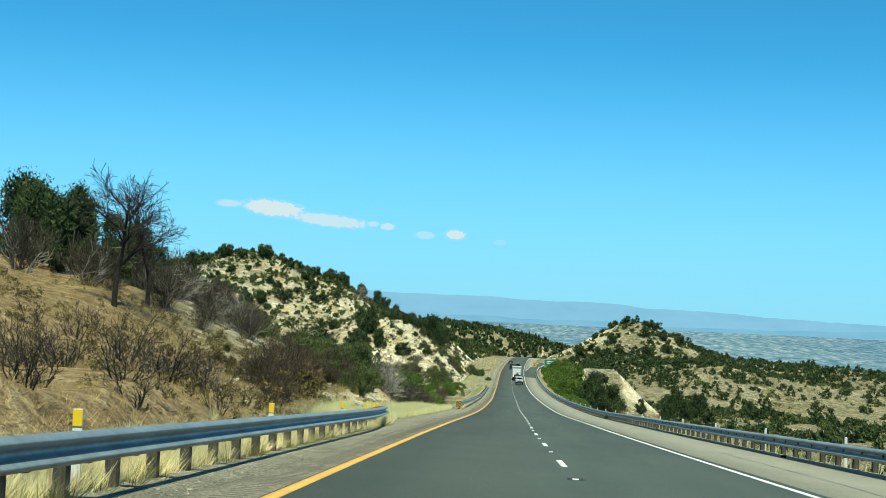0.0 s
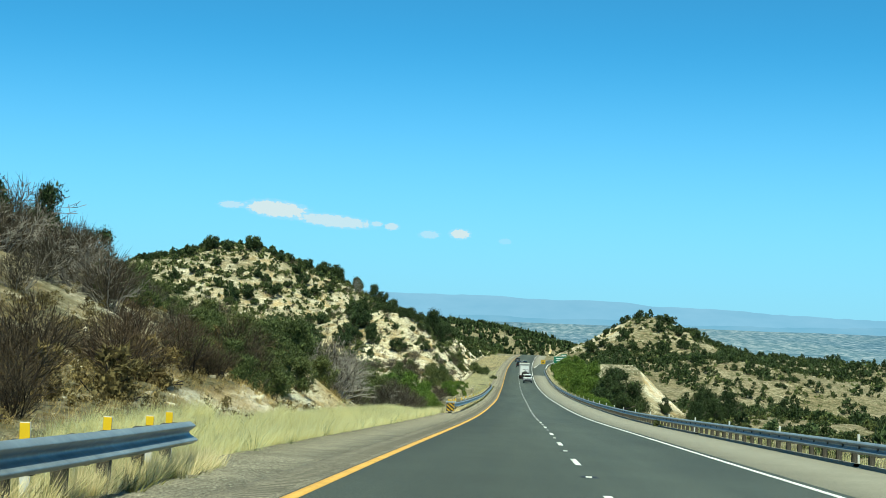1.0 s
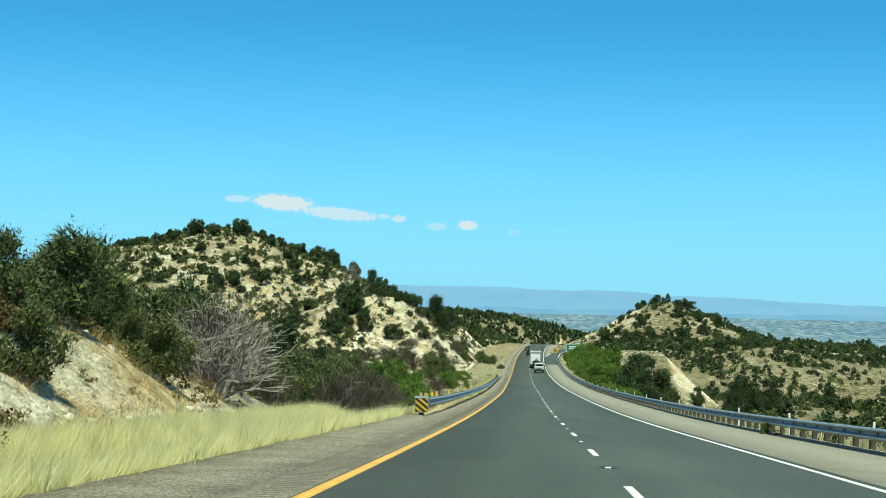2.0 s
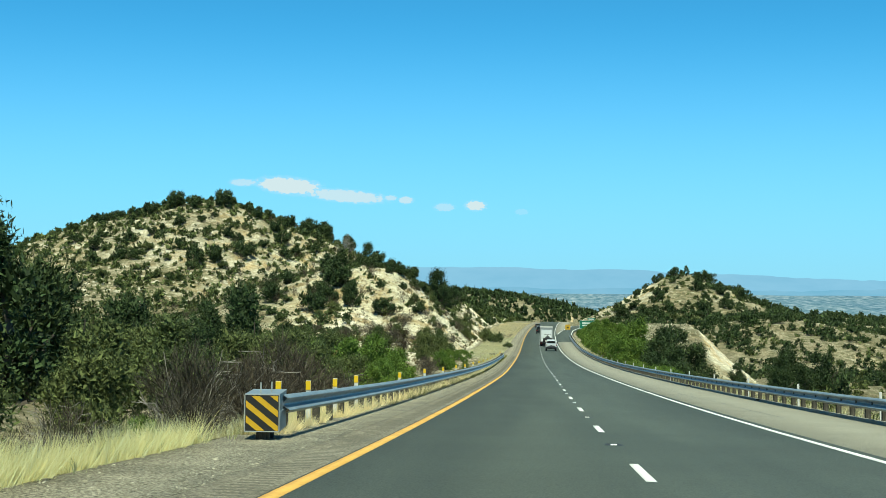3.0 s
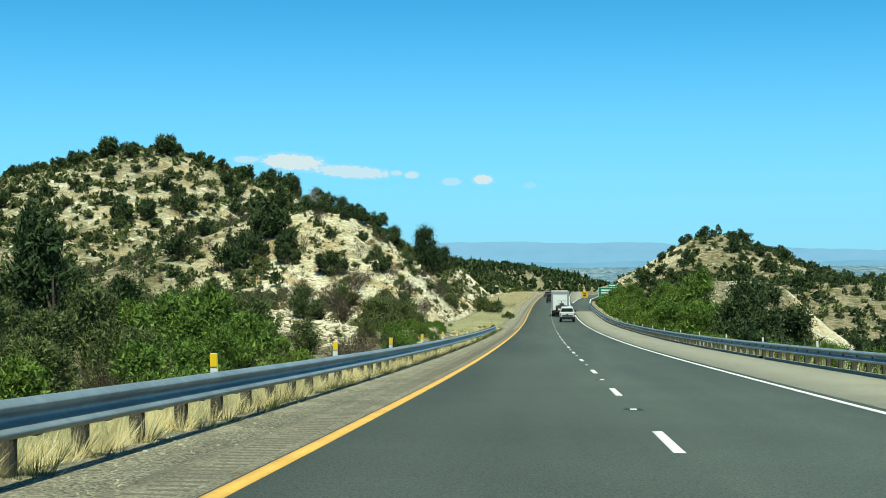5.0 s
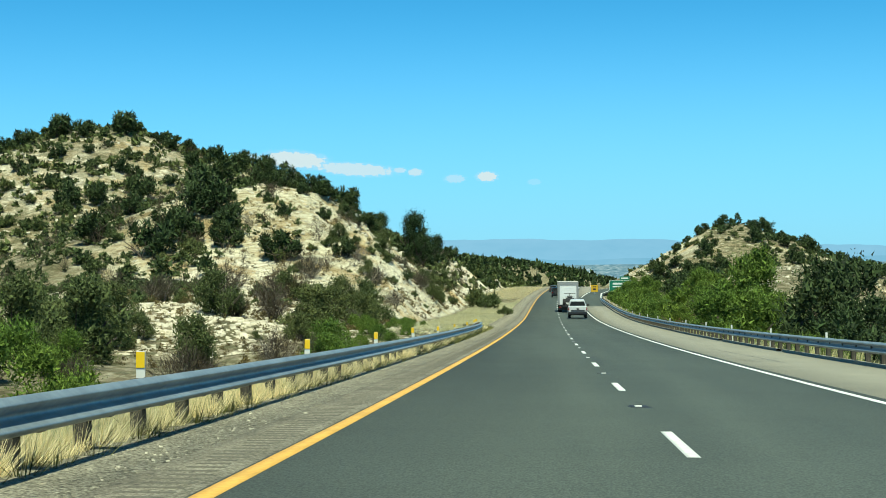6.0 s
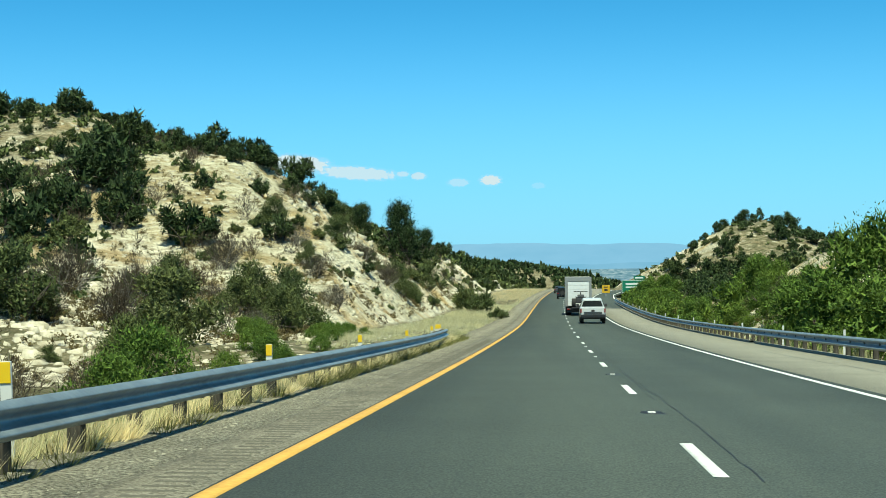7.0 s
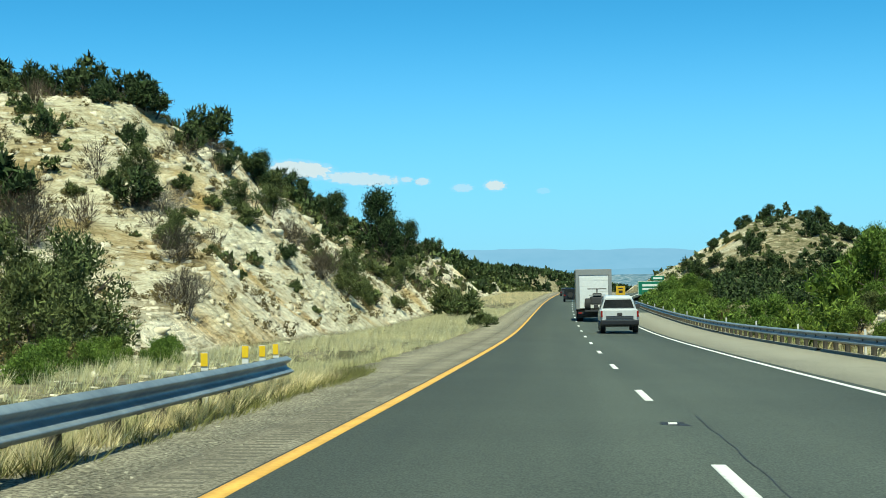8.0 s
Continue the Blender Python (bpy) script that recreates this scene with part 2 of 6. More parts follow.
def make_soil():
    """Pale limestone soil with rust-brown dry ground, dry grass and dark duff."""
    m, nt, b = mat_new("soil", 0.95, 0, 0.15)
    n1, n2, n3, n4 = noise_node(nt, 0.035, 4), noise_node(nt, 0.22, 5), noise_node(nt, 1.6, 6, 0.7), noise_node(nt, 9, 4, 0.7)
    pale = ramp(nt, n3.outputs["Fac"], [(0.3, (0.19, 0.155, 0.088)), (0.5, (0.33, 0.285, 0.185)), (0.68, (0.49, 0.45, 0.33))])
    tan = ramp(nt, n3.outputs["Fac"], [(0.3, (0.165, 0.130, 0.078)), (0.55, (0.31, 0.258, 0.168)), (0.72, (0.45, 0.39, 0.28))])
    mixf = ramp(nt, n2.outputs["Fac"], [(0.40, (0, 0, 0)), (0.62, (0.85, 0.85, 0.85))])
    col = blend(nt, mixf, pale, tan)
    # low grey-green growth and litter in small patches
    n5 = noise_node(nt, 0.55, 5, 0.7)
    patch = ramp(nt, n5.outputs["Fac"], [(0.43, (1, 1, 1)), (0.57, (0.46, 0.50, 0.41))])
    col = blend(nt, 1.0, col, patch, "MULTIPLY")
    # rust-brown slope at the start of the way
    co = nt.nodes.new("ShaderNodeTexCoord")
    sp = nt.nodes.new("ShaderNodeSeparateXYZ")
    nt.links.new(co.outputs["Object"], sp.inputs[0])
    mr = nt.nodes.new("ShaderNodeMapRange")
    mr.inputs["From Min"].default_value, mr.inputs["From Max"].default_value = 38, 22
    inward = nt.nodes.new("ShaderNodeMath")
    inward.operation = "MAXIMUM"
    inward.inputs[1].default_value = -26
    nt.links.new(sp.outputs["X"], inward.inputs[0])
    skew = nt.nodes.new("ShaderNodeMath")
    skew.operation = "MULTIPLY_ADD"
    skew.inputs[1].default_value = 3.0
    nt.links.new(inward.outputs[0], skew.inputs[0])
    nt.links.new(sp.outputs["Y"], skew.inputs[2])
    nt.links.new(skew.outputs[0], mr.inputs["Value"])
    rust = ramp(nt, n3.outputs["Fac"], [(0.3, (0.13, 0.086, 0.040)), (0.50, (0.31, 0.215, 0.108)), (0.70, (0.54, 0.42, 0.25))])
    col = blend(nt, mr.outputs[0], col, rust)
    # bare broken limestone where the slope is cut steep
    geo = nt.nodes.new("ShaderNodeNewGeometry")
    sn = nt.nodes.new("ShaderNodeSeparateXYZ")
    nt.links.new(geo.outputs["Normal"], sn.inputs[0])
    steep = ramp(nt, sn.outputs["Z"], [(0.83, (1, 1, 1)), (0.945, (0, 0, 0))])
    # the blasted spur beside the road, bare up to its edge
    zone = None
    for axis, lo, hi in (("Y", 318, 346), ("Y", 470, 440), ("X", -46, -37), ("X", -9.5, -15)):
        z = nt.nodes.new("ShaderNodeMapRange")
        z.inputs["From Min"].default_value, z.inputs["From Max"].default_value = lo, hi
        nt.links.new(sp.outputs[axis], z.inputs["Value"])
        zone = z.outputs[0] if zone is None else blend(nt, 1.0, zone, z.outputs[0], "MULTIPLY")
    bare = ramp(nt, n2.outputs["Fac"], [(0.40, (1, 1, 1)), (0.66, (0.45, 0.45, 0.45))])
    zone = blend(nt, 1.0, zone, bare, "MULTIPLY")
    # ledges come out in patches over the gentler hillsides
    gentle = ramp(nt, sn.outputs["Z"], [(0.88, (0.9, 0.9, 0.9)), (0.97, (0, 0, 0))])
    ledges = ramp(nt, n5.outputs["Fac"], [(0.40, (1, 1, 1)), (0.50, (0, 0, 0))])
    gentle = blend(nt, 1.0, gentle, ledges, "MULTIPLY")
    steep = blend(nt, 1.0, blend(nt, 1.0, steep, gentle, "LIGHTEN"), zone, "LIGHTEN")
    rock = ramp(nt, n3.outputs["Fac"], [(0.30, (0.33, 0.27, 0.175)), (0.42, (0.70, 0.63, 0.47)), (0.58, (0.92, 0.86, 0.70))])
    stain = ramp(nt, n2.outputs["Fac"], [(0.46, (1, 1, 1)), (0.62, (0.82, 0.66, 0.44))])
    rock = blend(nt, 1.0, rock, stain, "MULTIPLY")
    strata = noise_node(nt, 1.3, 6, 0.72, stretch=(0.45, 0.45, 2.6))
    ledge = ramp(nt, strata.outputs["Fac"], [(0.36, (0.58, 0.52, 0.43)), (0.45, (0.97, 0.96, 0.94)), (0.62, (1.12, 1.12, 1.12))])
    rock = blend(nt, 1.0, rock, ledge, "MULTIPLY")
    only = nt.nodes.new("ShaderNodeMath")
    only.operation, only.use_clamp = "SUBTRACT", True
    nt.links.new(steep, only.inputs[0])
    nt.links.new(mr.outputs[0], only.inputs[1])
    col = blend(nt, only.outputs[0], col, rock)
    # dark litter in patches
    litter = ramp(nt, n1.outputs["Fac"], [(0.42, (1, 1, 1)), (0.6, (0.80, 0.80, 0.72))])
    col = blend(nt, 1.0, col, litter, "MULTIPLY")
    peb = ramp(nt, n4.outputs["Fac"], [(0.35, (0.72, 0.72, 0.72)), (0.6, (1.08, 1.08, 1.08))])
    col = blend(nt, 1.0, col, peb, "MULTIPLY")
    nt.links.new(col, b.inputs["Base Color"])
    both = nt.nodes.new("ShaderNodeMath")
    nt.links.new(n3.outputs["Fac"], both.inputs[0])
    nt.links.new(strata.outputs["Fac"], both.inputs[1])
    bump(nt, b, both.outputs[0], 1.0, 0.6)
    return m


SOIL = make_soil()
ASPHALT = speckled("asphalt", (0.033, 0.042, 0.036), (0.097, 0.113, 0.094), 55, 0.85, 0.30, 0.12, 0.35, 0.005, stretch=(1, 0.35, 1), lo=0.36, hi=0.66)


def worn_lanes(m):
    """Long faint streaks of wear along the lanes."""
    nt = m.node_tree
    b = nt.nodes["Principled BSDF"]
    src = b.inputs["Base Color"].links[0].from_socket
    n = noise_node(nt, 1.0, 3, 0.5, stretch=(0.8, 0.012, 1))
    wear = ramp(nt, n.outputs["Fac"], [(0.35, (0.84, 0.85, 0.86)), (0.65, (1.10, 1.09, 1.07))])
    nt.links.new(blend(nt, 1.0, src, wear, "MULTIPLY"), b.inputs["Base Color"])


worn_lanes(ASPHALT)
SHOULDER = speckled("shoulder_asphalt", (0.148, 0.141, 0.108), (0.348, 0.332, 0.262), 34, 0.92, 0.5, 0.12, 0.5, 0.008, lo=0.36, hi=0.66)
LEFT_SHOULDER = speckled("gritty_shoulder", (0.095, 0.085, 0.060), (0.37, 0.335, 0.25), 26, 0.95, 0.7, 0.35, 0.8, 0.015, lo=0.38, hi=0.66)
GRAVEL = speckled("gravel", (0.080, 0.070, 0.047), (0.52, 0.475, 0.345), 26, 0.95, 0.8, 0.3, 1.0, 0.04, lo=0.40, hi=0.66)
YELLOW_LINE = speckled("yellow_road_paint", (0.589, 0.314, 0.057), (0.741, 0.437, 0.095), 18, 0.7, 1.2, 0.2, 0.1, 0.002)
WHITE_LINE = speckled("white_road_paint", (0.62, 0.62, 0.58), (0.85, 0.85, 0.80), 18, 0.7, 1.2, 0.2, 0.1, 0.002)
STEEL = speckled("galvanised_steel", (0.20, 0.238, 0.258), (0.30, 0.345, 0.365), 5, 0.45, 1.1, 0.25, 0.03, 0.002, metal=0.4, spec=0.3)
TIMBER = speckled("weathered_timber_post", (0.030, 0.027, 0.021), (0.115, 0.102, 0.080), 9, 0.9, 2.0, 0.3, 0.5, 0.01, stretch=(4, 4, 0.6))
JUNIPER = leafy("juniper_foliage", (0.009, 0.020, 0.007), (0.056, 0.090, 0.031), trans=0.12)
OLIVE = leafy("olive_scrub_foliage", (0.024, 0.039, 0.013), (0.118, 0.152, 0.054), trans=0.16)
LUSH = leafy("bright_green_foliage", (0.030, 0.066, 0.010), (0.155, 0.245, 0.042), trans=0.24)
GREYTWIG = leafy("grey_brown_twigs", (0.022, 0.019, 0.015), (0.080, 0.068, 0.052), trans=0.1)
DRY = leafy("rusty_dry_foliage", (0.075, 0.055, 0.022), (0.195, 0.152, 0.066), trans=0.15)
STRAW = leafy("dry_grass", (0.58, 0.535, 0.30), (0.90, 0.86, 0.58), trans=0.45)
VERGESTRAW = leafy("yellow_verge_grass", (0.78, 0.69, 0.34), (0.96, 0.90, 0.54), patch=0.1, trans=0.6)
DULLSTRAW = leafy("brown_dry_grass", (0.24, 0.17, 0.07), (0.50, 0.39, 0.18), trans=0.25)
DARKTWIG = leafy("dark_brown_twigs", (0.022, 0.017, 0.012), (0.085, 0.062, 0.040), trans=0.08)
GREENSTRAW = leafy("half_dry_grass", (0.27, 0.28, 0.13), (0.70, 0.69, 0.42), trans=0.35)
BARK = speckled("burnt_bark", (0.007, 0.006, 0.0055), (0.032, 0.027, 0.024), 8, 0.95, 2, 0.3, 0.6, 0.02)
GREYBARK = speckled("grey_dead_wood", (0.11, 0.10, 0.088), (0.31, 0.285, 0.25), 8, 0.95, 2, 0.3, 0.6, 0.02)
TREEBARK = speckled("dark_bark", (0.035, 0.028, 0.022), (0.115, 0.095, 0.075), 8, 0.95, 2, 0.3, 0.6, 0.02)
LIMESTONE = speckled("pale_limestone", (0.36, 0.315, 0.215), (0.72, 0.66, 0.51), 1.8, 0.95, 0.35, 0.3, 0.8, 0.05)
PEBBLE = speckled("pale_pebble", (0.08, 0.072, 0.052), (0.48, 0.445, 0.34), 3.0, 0.9, None, 0, 0.2, 0.01)
TUFT = leafy("dark_green_tuft", (0.035, 0.040, 0.012), (0.22, 0.22, 0.075), trans=0.3)

# ---- ground sheet ----
def spaced(*runs):
    out = [runs[0][0]]
    for a, b, step in runs:
        n = max(1, round((b - a) / step))
        out += list(a + (b - a) * np.arange(1, n + 1) / n)
    return np.array(out)


def build_ground():
    s = spaced((-60, 0, 3), (0, 130, 1.2), (130, 300, 1.6), (300, 420, 1.0), (420, 720, 2.0), (720, 1000, 6), (1000, 1800, 20), (1800, 4600, 100))
    left = -spaced((3.6, 30, 0.5), (30, 60, 1.0), (60, 140, 2.2), (140, 260, 6), (260, 700, 30), (700, 2400, 120))[::-1]
    right = spaced((8.6, 40, 0.7), (40, 130, 1.8), (130, 260, 5), (260, 700, 30), (700, 2400, 120))
    o = np.concatenate([left, [-3.4, -1, 2, 5, 8.4], right])
    ss, oo = np.meshgrid(s, o, indexing="ij")
    p = along(ss, oo)
    p[..., 2] = ground_at(ss, oo)
    n, m = ss.shape
    i = np.arange(n - 1)[:, None] * m + np.arange(m - 1)[None]
    f = np.stack([i, i + 1, i + m + 1, i + m], -1).reshape(-1, 4)
    g = net("ground", p.reshape(-1, 3), f, SOIL, smooth=True)
    tagged(g, "pale stony desert ground with rust-brown and straw patches", "ground", kind="structure")


build_ground()


def flat_slab(name, s, o0, o1, up, thick, mat, label, category, kind="structure", parent=None):
    v, f = strip(s, [o0, o0, o1, o1], [up - thick, up, up, up - thick])
    ob = net(name, v, f, mat)
    if parent:
        ob.parent = parent
        if label:
            ob["label"] = label
    else:
        tagged(ob, label, category, kind=kind)
    return ob


ROAD_S = np.arange(-40, 781, 4.0)
INWARD = np.interp(ROAD_S, [0, 300], [0, 0.058])  # the yellow line closes in a little on its way down
road = flat_slab("road", ROAD_S, -2.50 + INWARD, 5.2, 0, 0.3, ASPHALT, "dark grey two-lane asphalt carriageway running downhill", "road")
flat_slab("road_shoulder_left", ROAD_S, -3.22, -2.50 + INWARD, -0.012, 0.3, LEFT_SHOULDER, "narrow worn tan asphalt shoulder with rumble strip", "shoulder")
flat_slab("road_shoulder_right", ROAD_S, 5.2, 8.75, -0.012, 0.3, SHOULDER, "wide pale tan asphalt shoulder beside the guard rail", "shoulder")
flat_slab("gravel_verge", ROAD_S, -4.9, -3.22, -0.016, 0.2, GRAVEL, "loose grey gravel verge along the shoulder", "verge")
flat_slab("yellow_edge_line", ROAD_S, -2.47 + INWARD, -2.30 + INWARD, 0.004, 0.004, YELLOW_LINE, "solid yellow edge line", "", parent=road)
flat_slab("white_edge_line", ROAD_S, 4.86, 5.0, 0.004, 0.004, WHITE_LINE, "solid white edge line", "", parent=road)


def build_kerb():
    """The low asphalt kerb along the foot of the long rail, broken here and there for drainage."""
    kerb = new("kerb")
    tagged(kerb, "low worn asphalt kerb under the guard rail", "kerb", kind="structure")
    rng = np.random.default_rng(12)
    a = -20.0
    while a < 465:
        b = a + rng.uniform(16, 34)
        v, f = strip(np.linspace(a, b, 8), [8.33, 8.35, 8.38, 8.50, 8.55], [-0.05, 0.06, 0.072, 0.072, -0.05])
        net("kerb_piece", v, f, SHOULDER, kerb)
        a = b + rng.uniform(0.5, 1.4)


build_kerb()


def build_dashes():
    for n in range(-1, 48):
        far = 7.12 + 12.192 * n
        s = np.array([far - 3.05, far - 1.5, far])
        v, f = strip(s, [1.22, 1.22, 1.34, 1.34], [0.0, 0.005, 0.005, 0.0])
        net("lane_dash", v, f, WHITE_LINE, road, "white lane dash" if n < 0 else "")


build_dashes()


# ---- guard rails ----
def rail_profile():
    """W-beam section, out from the posts towards the road, and up."""
    half = [(0.0, 0.150), (0.018, 0.146), (0.062, 0.118), (0.084, 0.102), (0.088, 0.092), (0.080, 0.080), (0.030, 0.040), (0.002, 0.022), (0.0, 0.0)]
    return half + [(x * 1.05 + 0.034 * min(1.0, z / 0.09), -z) for x, z in half[::-1][1:]]


def beam(s, o_face, toward, up, parent, name="beam"):
    prof = rail_profile()
    o_face = np.broadcast_to(np.asarray(o_face, float), np.shape(s))
    up = np.broadcast_to(np.asarray(up, float), np.shape(s))
    rows = [along(s, o_face + toward * x, up + z) for x, z in prof] + [along(s, o_face + toward * (x - 0.006), up + z) for x, z in prof[::-1]]
    v = np.stack(rows, 1)
    n, m = v.shape[:2]
    i = np.arange(n - 1)[:, None] * m + np.arange(m)[None]
    j = np.arange(n - 1)[:, None] * m + (np.arange(m)[None] + 1) % m
    f = np.stack([i, j, j + m, i + m], -1).reshape(-1, 4)
    return net(name, v.reshape(-1, 3), f, STEEL, parent, "galvanised steel W-beam")


def guard_rail(name_label, s0, s1, o_post, toward, mid, flare=None, group="", sink=0.0):
    """A W-beam rail on timber posts with blockouts, between two stations."""
    thing = new("guard_rail")
    tagged(thing, name_label, "guard rail", group)
    s = np.arange(s0, s1 + 0.1, 1.905)
    bend = flare if flare else (lambda q: np.zeros_like(np.asarray(q, float)))
    step = 0
    for a in range(0, len(s) - 1, 4):
        b = min(a + 4, len(s) - 1)
        ss = np.linspace(s[a], s[b] + 0.12, 5)
        beam(ss, o_post + bend(ss) + toward * (0.29 + 0.004 * (step % 2)), toward, mid - sink * (ss - s0) / (s1 - s0), thing)
        step += 1
    bm = box(bmesh.new(), (-0.065, -0.09, -0.9), (0.065, 0.09, mid + 0.10), 0.012)
    post = part("post", bm, TIMBER, thing)
    bm = box(bmesh.new(), (-0.125, -0.06, mid - 0.17), (0.09, 0.06, mid + 0.125), 0.01)
    block = part("blockout", bm, TIMBER, thing)
    for i, q in enumerate(s):
        low = -sink * (q - s0) / (s1 - s0)
        m = stake(q, o_post + float(bend(np.array([q]))[0]), low + random.uniform(-0.02, 0.01), random.uniform(-2, 2))
        mb = stake(q, o_post + toward * 0.195 + float(bend(np.array([q]))[0]), low)
        if i == 0:
            post.matrix_basis, block.matrix_basis = m, mb
        else:
            share("post", post, m, thing)
            share("blockout", block, mb, thing)
    return thing


RAIL_ONE_END = lambda q: -0.5 * np.clip((np.asarray(q, float) - 42) / 14, 0, 1) ** 2
RAIL_TWO_END = lambda q: -0.42 * np.clip((np.asarray(q, float) - 304) / 20, 0, 1) ** 2
guard_rail("galvanised guard rail on timber posts beside the rust-brown slope", -20, 57, -4.15, 1, 0.51, RAIL_ONE_END, "guard rails")
guard_rail("long galvanised guard rail on timber posts above the scrubby hollow", 133.2, 323.8, -4.3, 1, 0.53, RAIL_TWO_END, "guard rails", 0.12)
guard_rail("galvanised guard rail on timber posts along the wide shoulder", -20, 470, 8.72, -1, 0.47, None, "guard rails")

# ---- plants ----
def leaf_cloud(rng, n, rx, ry, rz, size, lobes=9, base=0.25, flat=0.8, fill=0.36):
    """n leaf triangles in lobed clumps, a share of them broad inner sprays; verts (3n, 3) with the foot at z = 0."""
    ang, hh = rng.random(lobes) * 6.283, rng.random(lobes)
    rad = 0.62 * np.sqrt(rng.random(lobes)) * np.where(hh > 0.75, 0.5, 1)
    c = np.stack([rad * np.cos(ang), rad * np.sin(ang), base + (0.86 - base) * hh * (1.1 - 0.5 * rad)], -1)
    r = 0.17 + 0.19 * rng.random(lobes)
    k = rng.choice(lobes, n, p=r ** 2 / (r ** 2).sum())
    d = rng.normal(size=(n, 3))
    d /= np.linalg.norm(d, axis=1)[:, None]
    # sprays stand out further here and there
    spray = 1 + 0.16 * np.sin(7 * d[:, 0] + 3 * k) * np.sin(6 * d[:, 1] + k) + 0.08 * (rng.random(n) < 0.12)
    inner = rng.random(n) < fill
    reach = np.where(inner, 0.25 + 0.40 * rng.random(n), (0.55 + 0.46 * rng.random(n)) * spray)
    p = c[k] + d * (r[k] * reach)[:, None] * np.array([1, 1, flat])
    p[:, 2] = np.abs(p[:, 2] - 0.03) + 0.03
    p = p * np.array([rx, ry, rz])
    out = d + np.array([0, 0, 0.35]) + 0.8 * rng.normal(size=(n, 3))
    u = np.cross(out, rng.normal(size=(n, 3)))
    u /= np.linalg.norm(u, axis=1)[:, None]
    w = np.cross(out, u)
    w /= np.linalg.norm(w, axis=1)[:, None]
    s = size * (0.5 + rng.random(n))[:, None] * np.where(inner, 2.4 if n > 500 else 1.7, 1.0)[:, None]
    w = w + 0.45 * out / np.linalg.norm(out, axis=1)[:, None] + np.array([0, 0, 0.3])
    wide, tall = (0.30, 1.1) if n > 500 else (0.48, 0.8)
    v = np.stack([p - u * s * wide, p + u * s * wide, p + w * s * tall], 1)
    return v.reshape(-1, 3)


def twig_cloud(rng, n, rx, rz, size):
    """Bare twigs that fan out and up from the foot, as thin triangles."""
    a, t = rng.random(n) * 6.283, rng.random(n) ** 0.6
    lean = rng.random(n) ** 0.7
    base = np.stack([np.cos(a) * lean * rx * t, np.sin(a) * lean * rx * t, rz * t * (1.05 - 0.45 * lean)], -1)
    d = np.stack([np.cos(a) * lean * rx, np.sin(a) * lean * rx, np.full(n, rz * 0.7)], -1) + rng.normal(size=(n, 3)) * rx * 0.45
    d /= np.linalg.norm(d, axis=1)[:, None]
    side = np.cross(d, rng.normal(size=(n, 3)))
    side /= np.linalg.norm(side, axis=1)[:, None]
    ln = size * (0.5 + rng.random(n))[:, None] * 6
    v = np.stack([base - side * size * 0.16, base + side * size * 0.16, base + d * ln], 1)
    return v.reshape(-1, 3)


def tri_faces(v):
    return np.arange(len(v)).reshape(-1, 3)


def limbs(bm, rng, start, way, length, radius, depth, spread=0.55, kids=3, bendy=0.25, thin=0.004):
    """A tapered limb that forks on."""
    p, d = Vector(start), Vector(way).normalized()
    segs = 3 if depth > 0 else 2
    r = radius
    for i in range(segs):
        d = (d + Vector(rng.normal(size=3)) * bendy * 0.35).normalized()
        q = p + d * (length / segs)
        r2 = max(thin, r * 0.80)
        tube(bm, p, q, r, r2, 5 if radius > 0.05 else 3)
        p, r = q, r2
        if depth > 0 and i >= 0:
            for _ in range(1 if i < segs - 1 else kids):
                w = (d + Vector(rng.normal(size=3)) * spread).normalized()
                if w.z < -0.1:
                    w.z *= -0.4
                limbs(bm, rng, p, w, length * rng.uniform(0.5, 0.75), r * 0.72, depth - 1, spread, kids, bendy, thin)


def tree(name, label, category, mat, seed, n, rx, rz, size, trunk=0.0, wood=None, lobes=11, group="", base=0.2):
    """A tree or shrub of its own: trunk with limbs, and a crown of many leaves."""
    rng = np.random.default_rng(seed)
    thing = new(name)
    tagged(thing, label, category, group)
    bm = bmesh.new()
    r0 = 0.028 * rz + 0.020
    for k in range(3):
        w = Vector((rng.normal() * 0.5, rng.normal() * 0.5, 1))
        limbs(bm, rng, (0, 0, -0.25), w, rz * 0.55, r0 * (1 if k == 0 else 0.7), 1, 0.7, 3)
    part("trunk", bm, wood or TREEBARK, thing)
    v = leaf_cloud(rng, n, rx, rx * rng.uniform(0.85, 1.1), rz, size, lobes, base)
    v[:, 2] += trunk
    net("crown", v, tri_faces(v), mat, thing)
    return thing


def put(s, o, scale=1.0, sink=0.1):
    z = float(ground_at(s, o))
    p = along(s, o)
    return Matrix.Translation((p[0], p[1], z - sink)) @ Matrix.Rotation(random.uniform(0, 6.28), 4, "Z") @ Matrix.Diagonal((scale, scale, scale * random.uniform(0.9, 1.12), 1))


def plant(proto, spots, sink=0.1):
    """The first spot takes the plant itself, the others take copies. Spots: (station, offset, scale)."""
    for i, (s, o, k) in enumerate(spots):
        m = put(s, o, k, sink)
        if i == 0:
            proto.matrix_basis = m
        else:
            c = copy_thing(proto, Matrix.Identity(4))
            c.matrix_basis = m


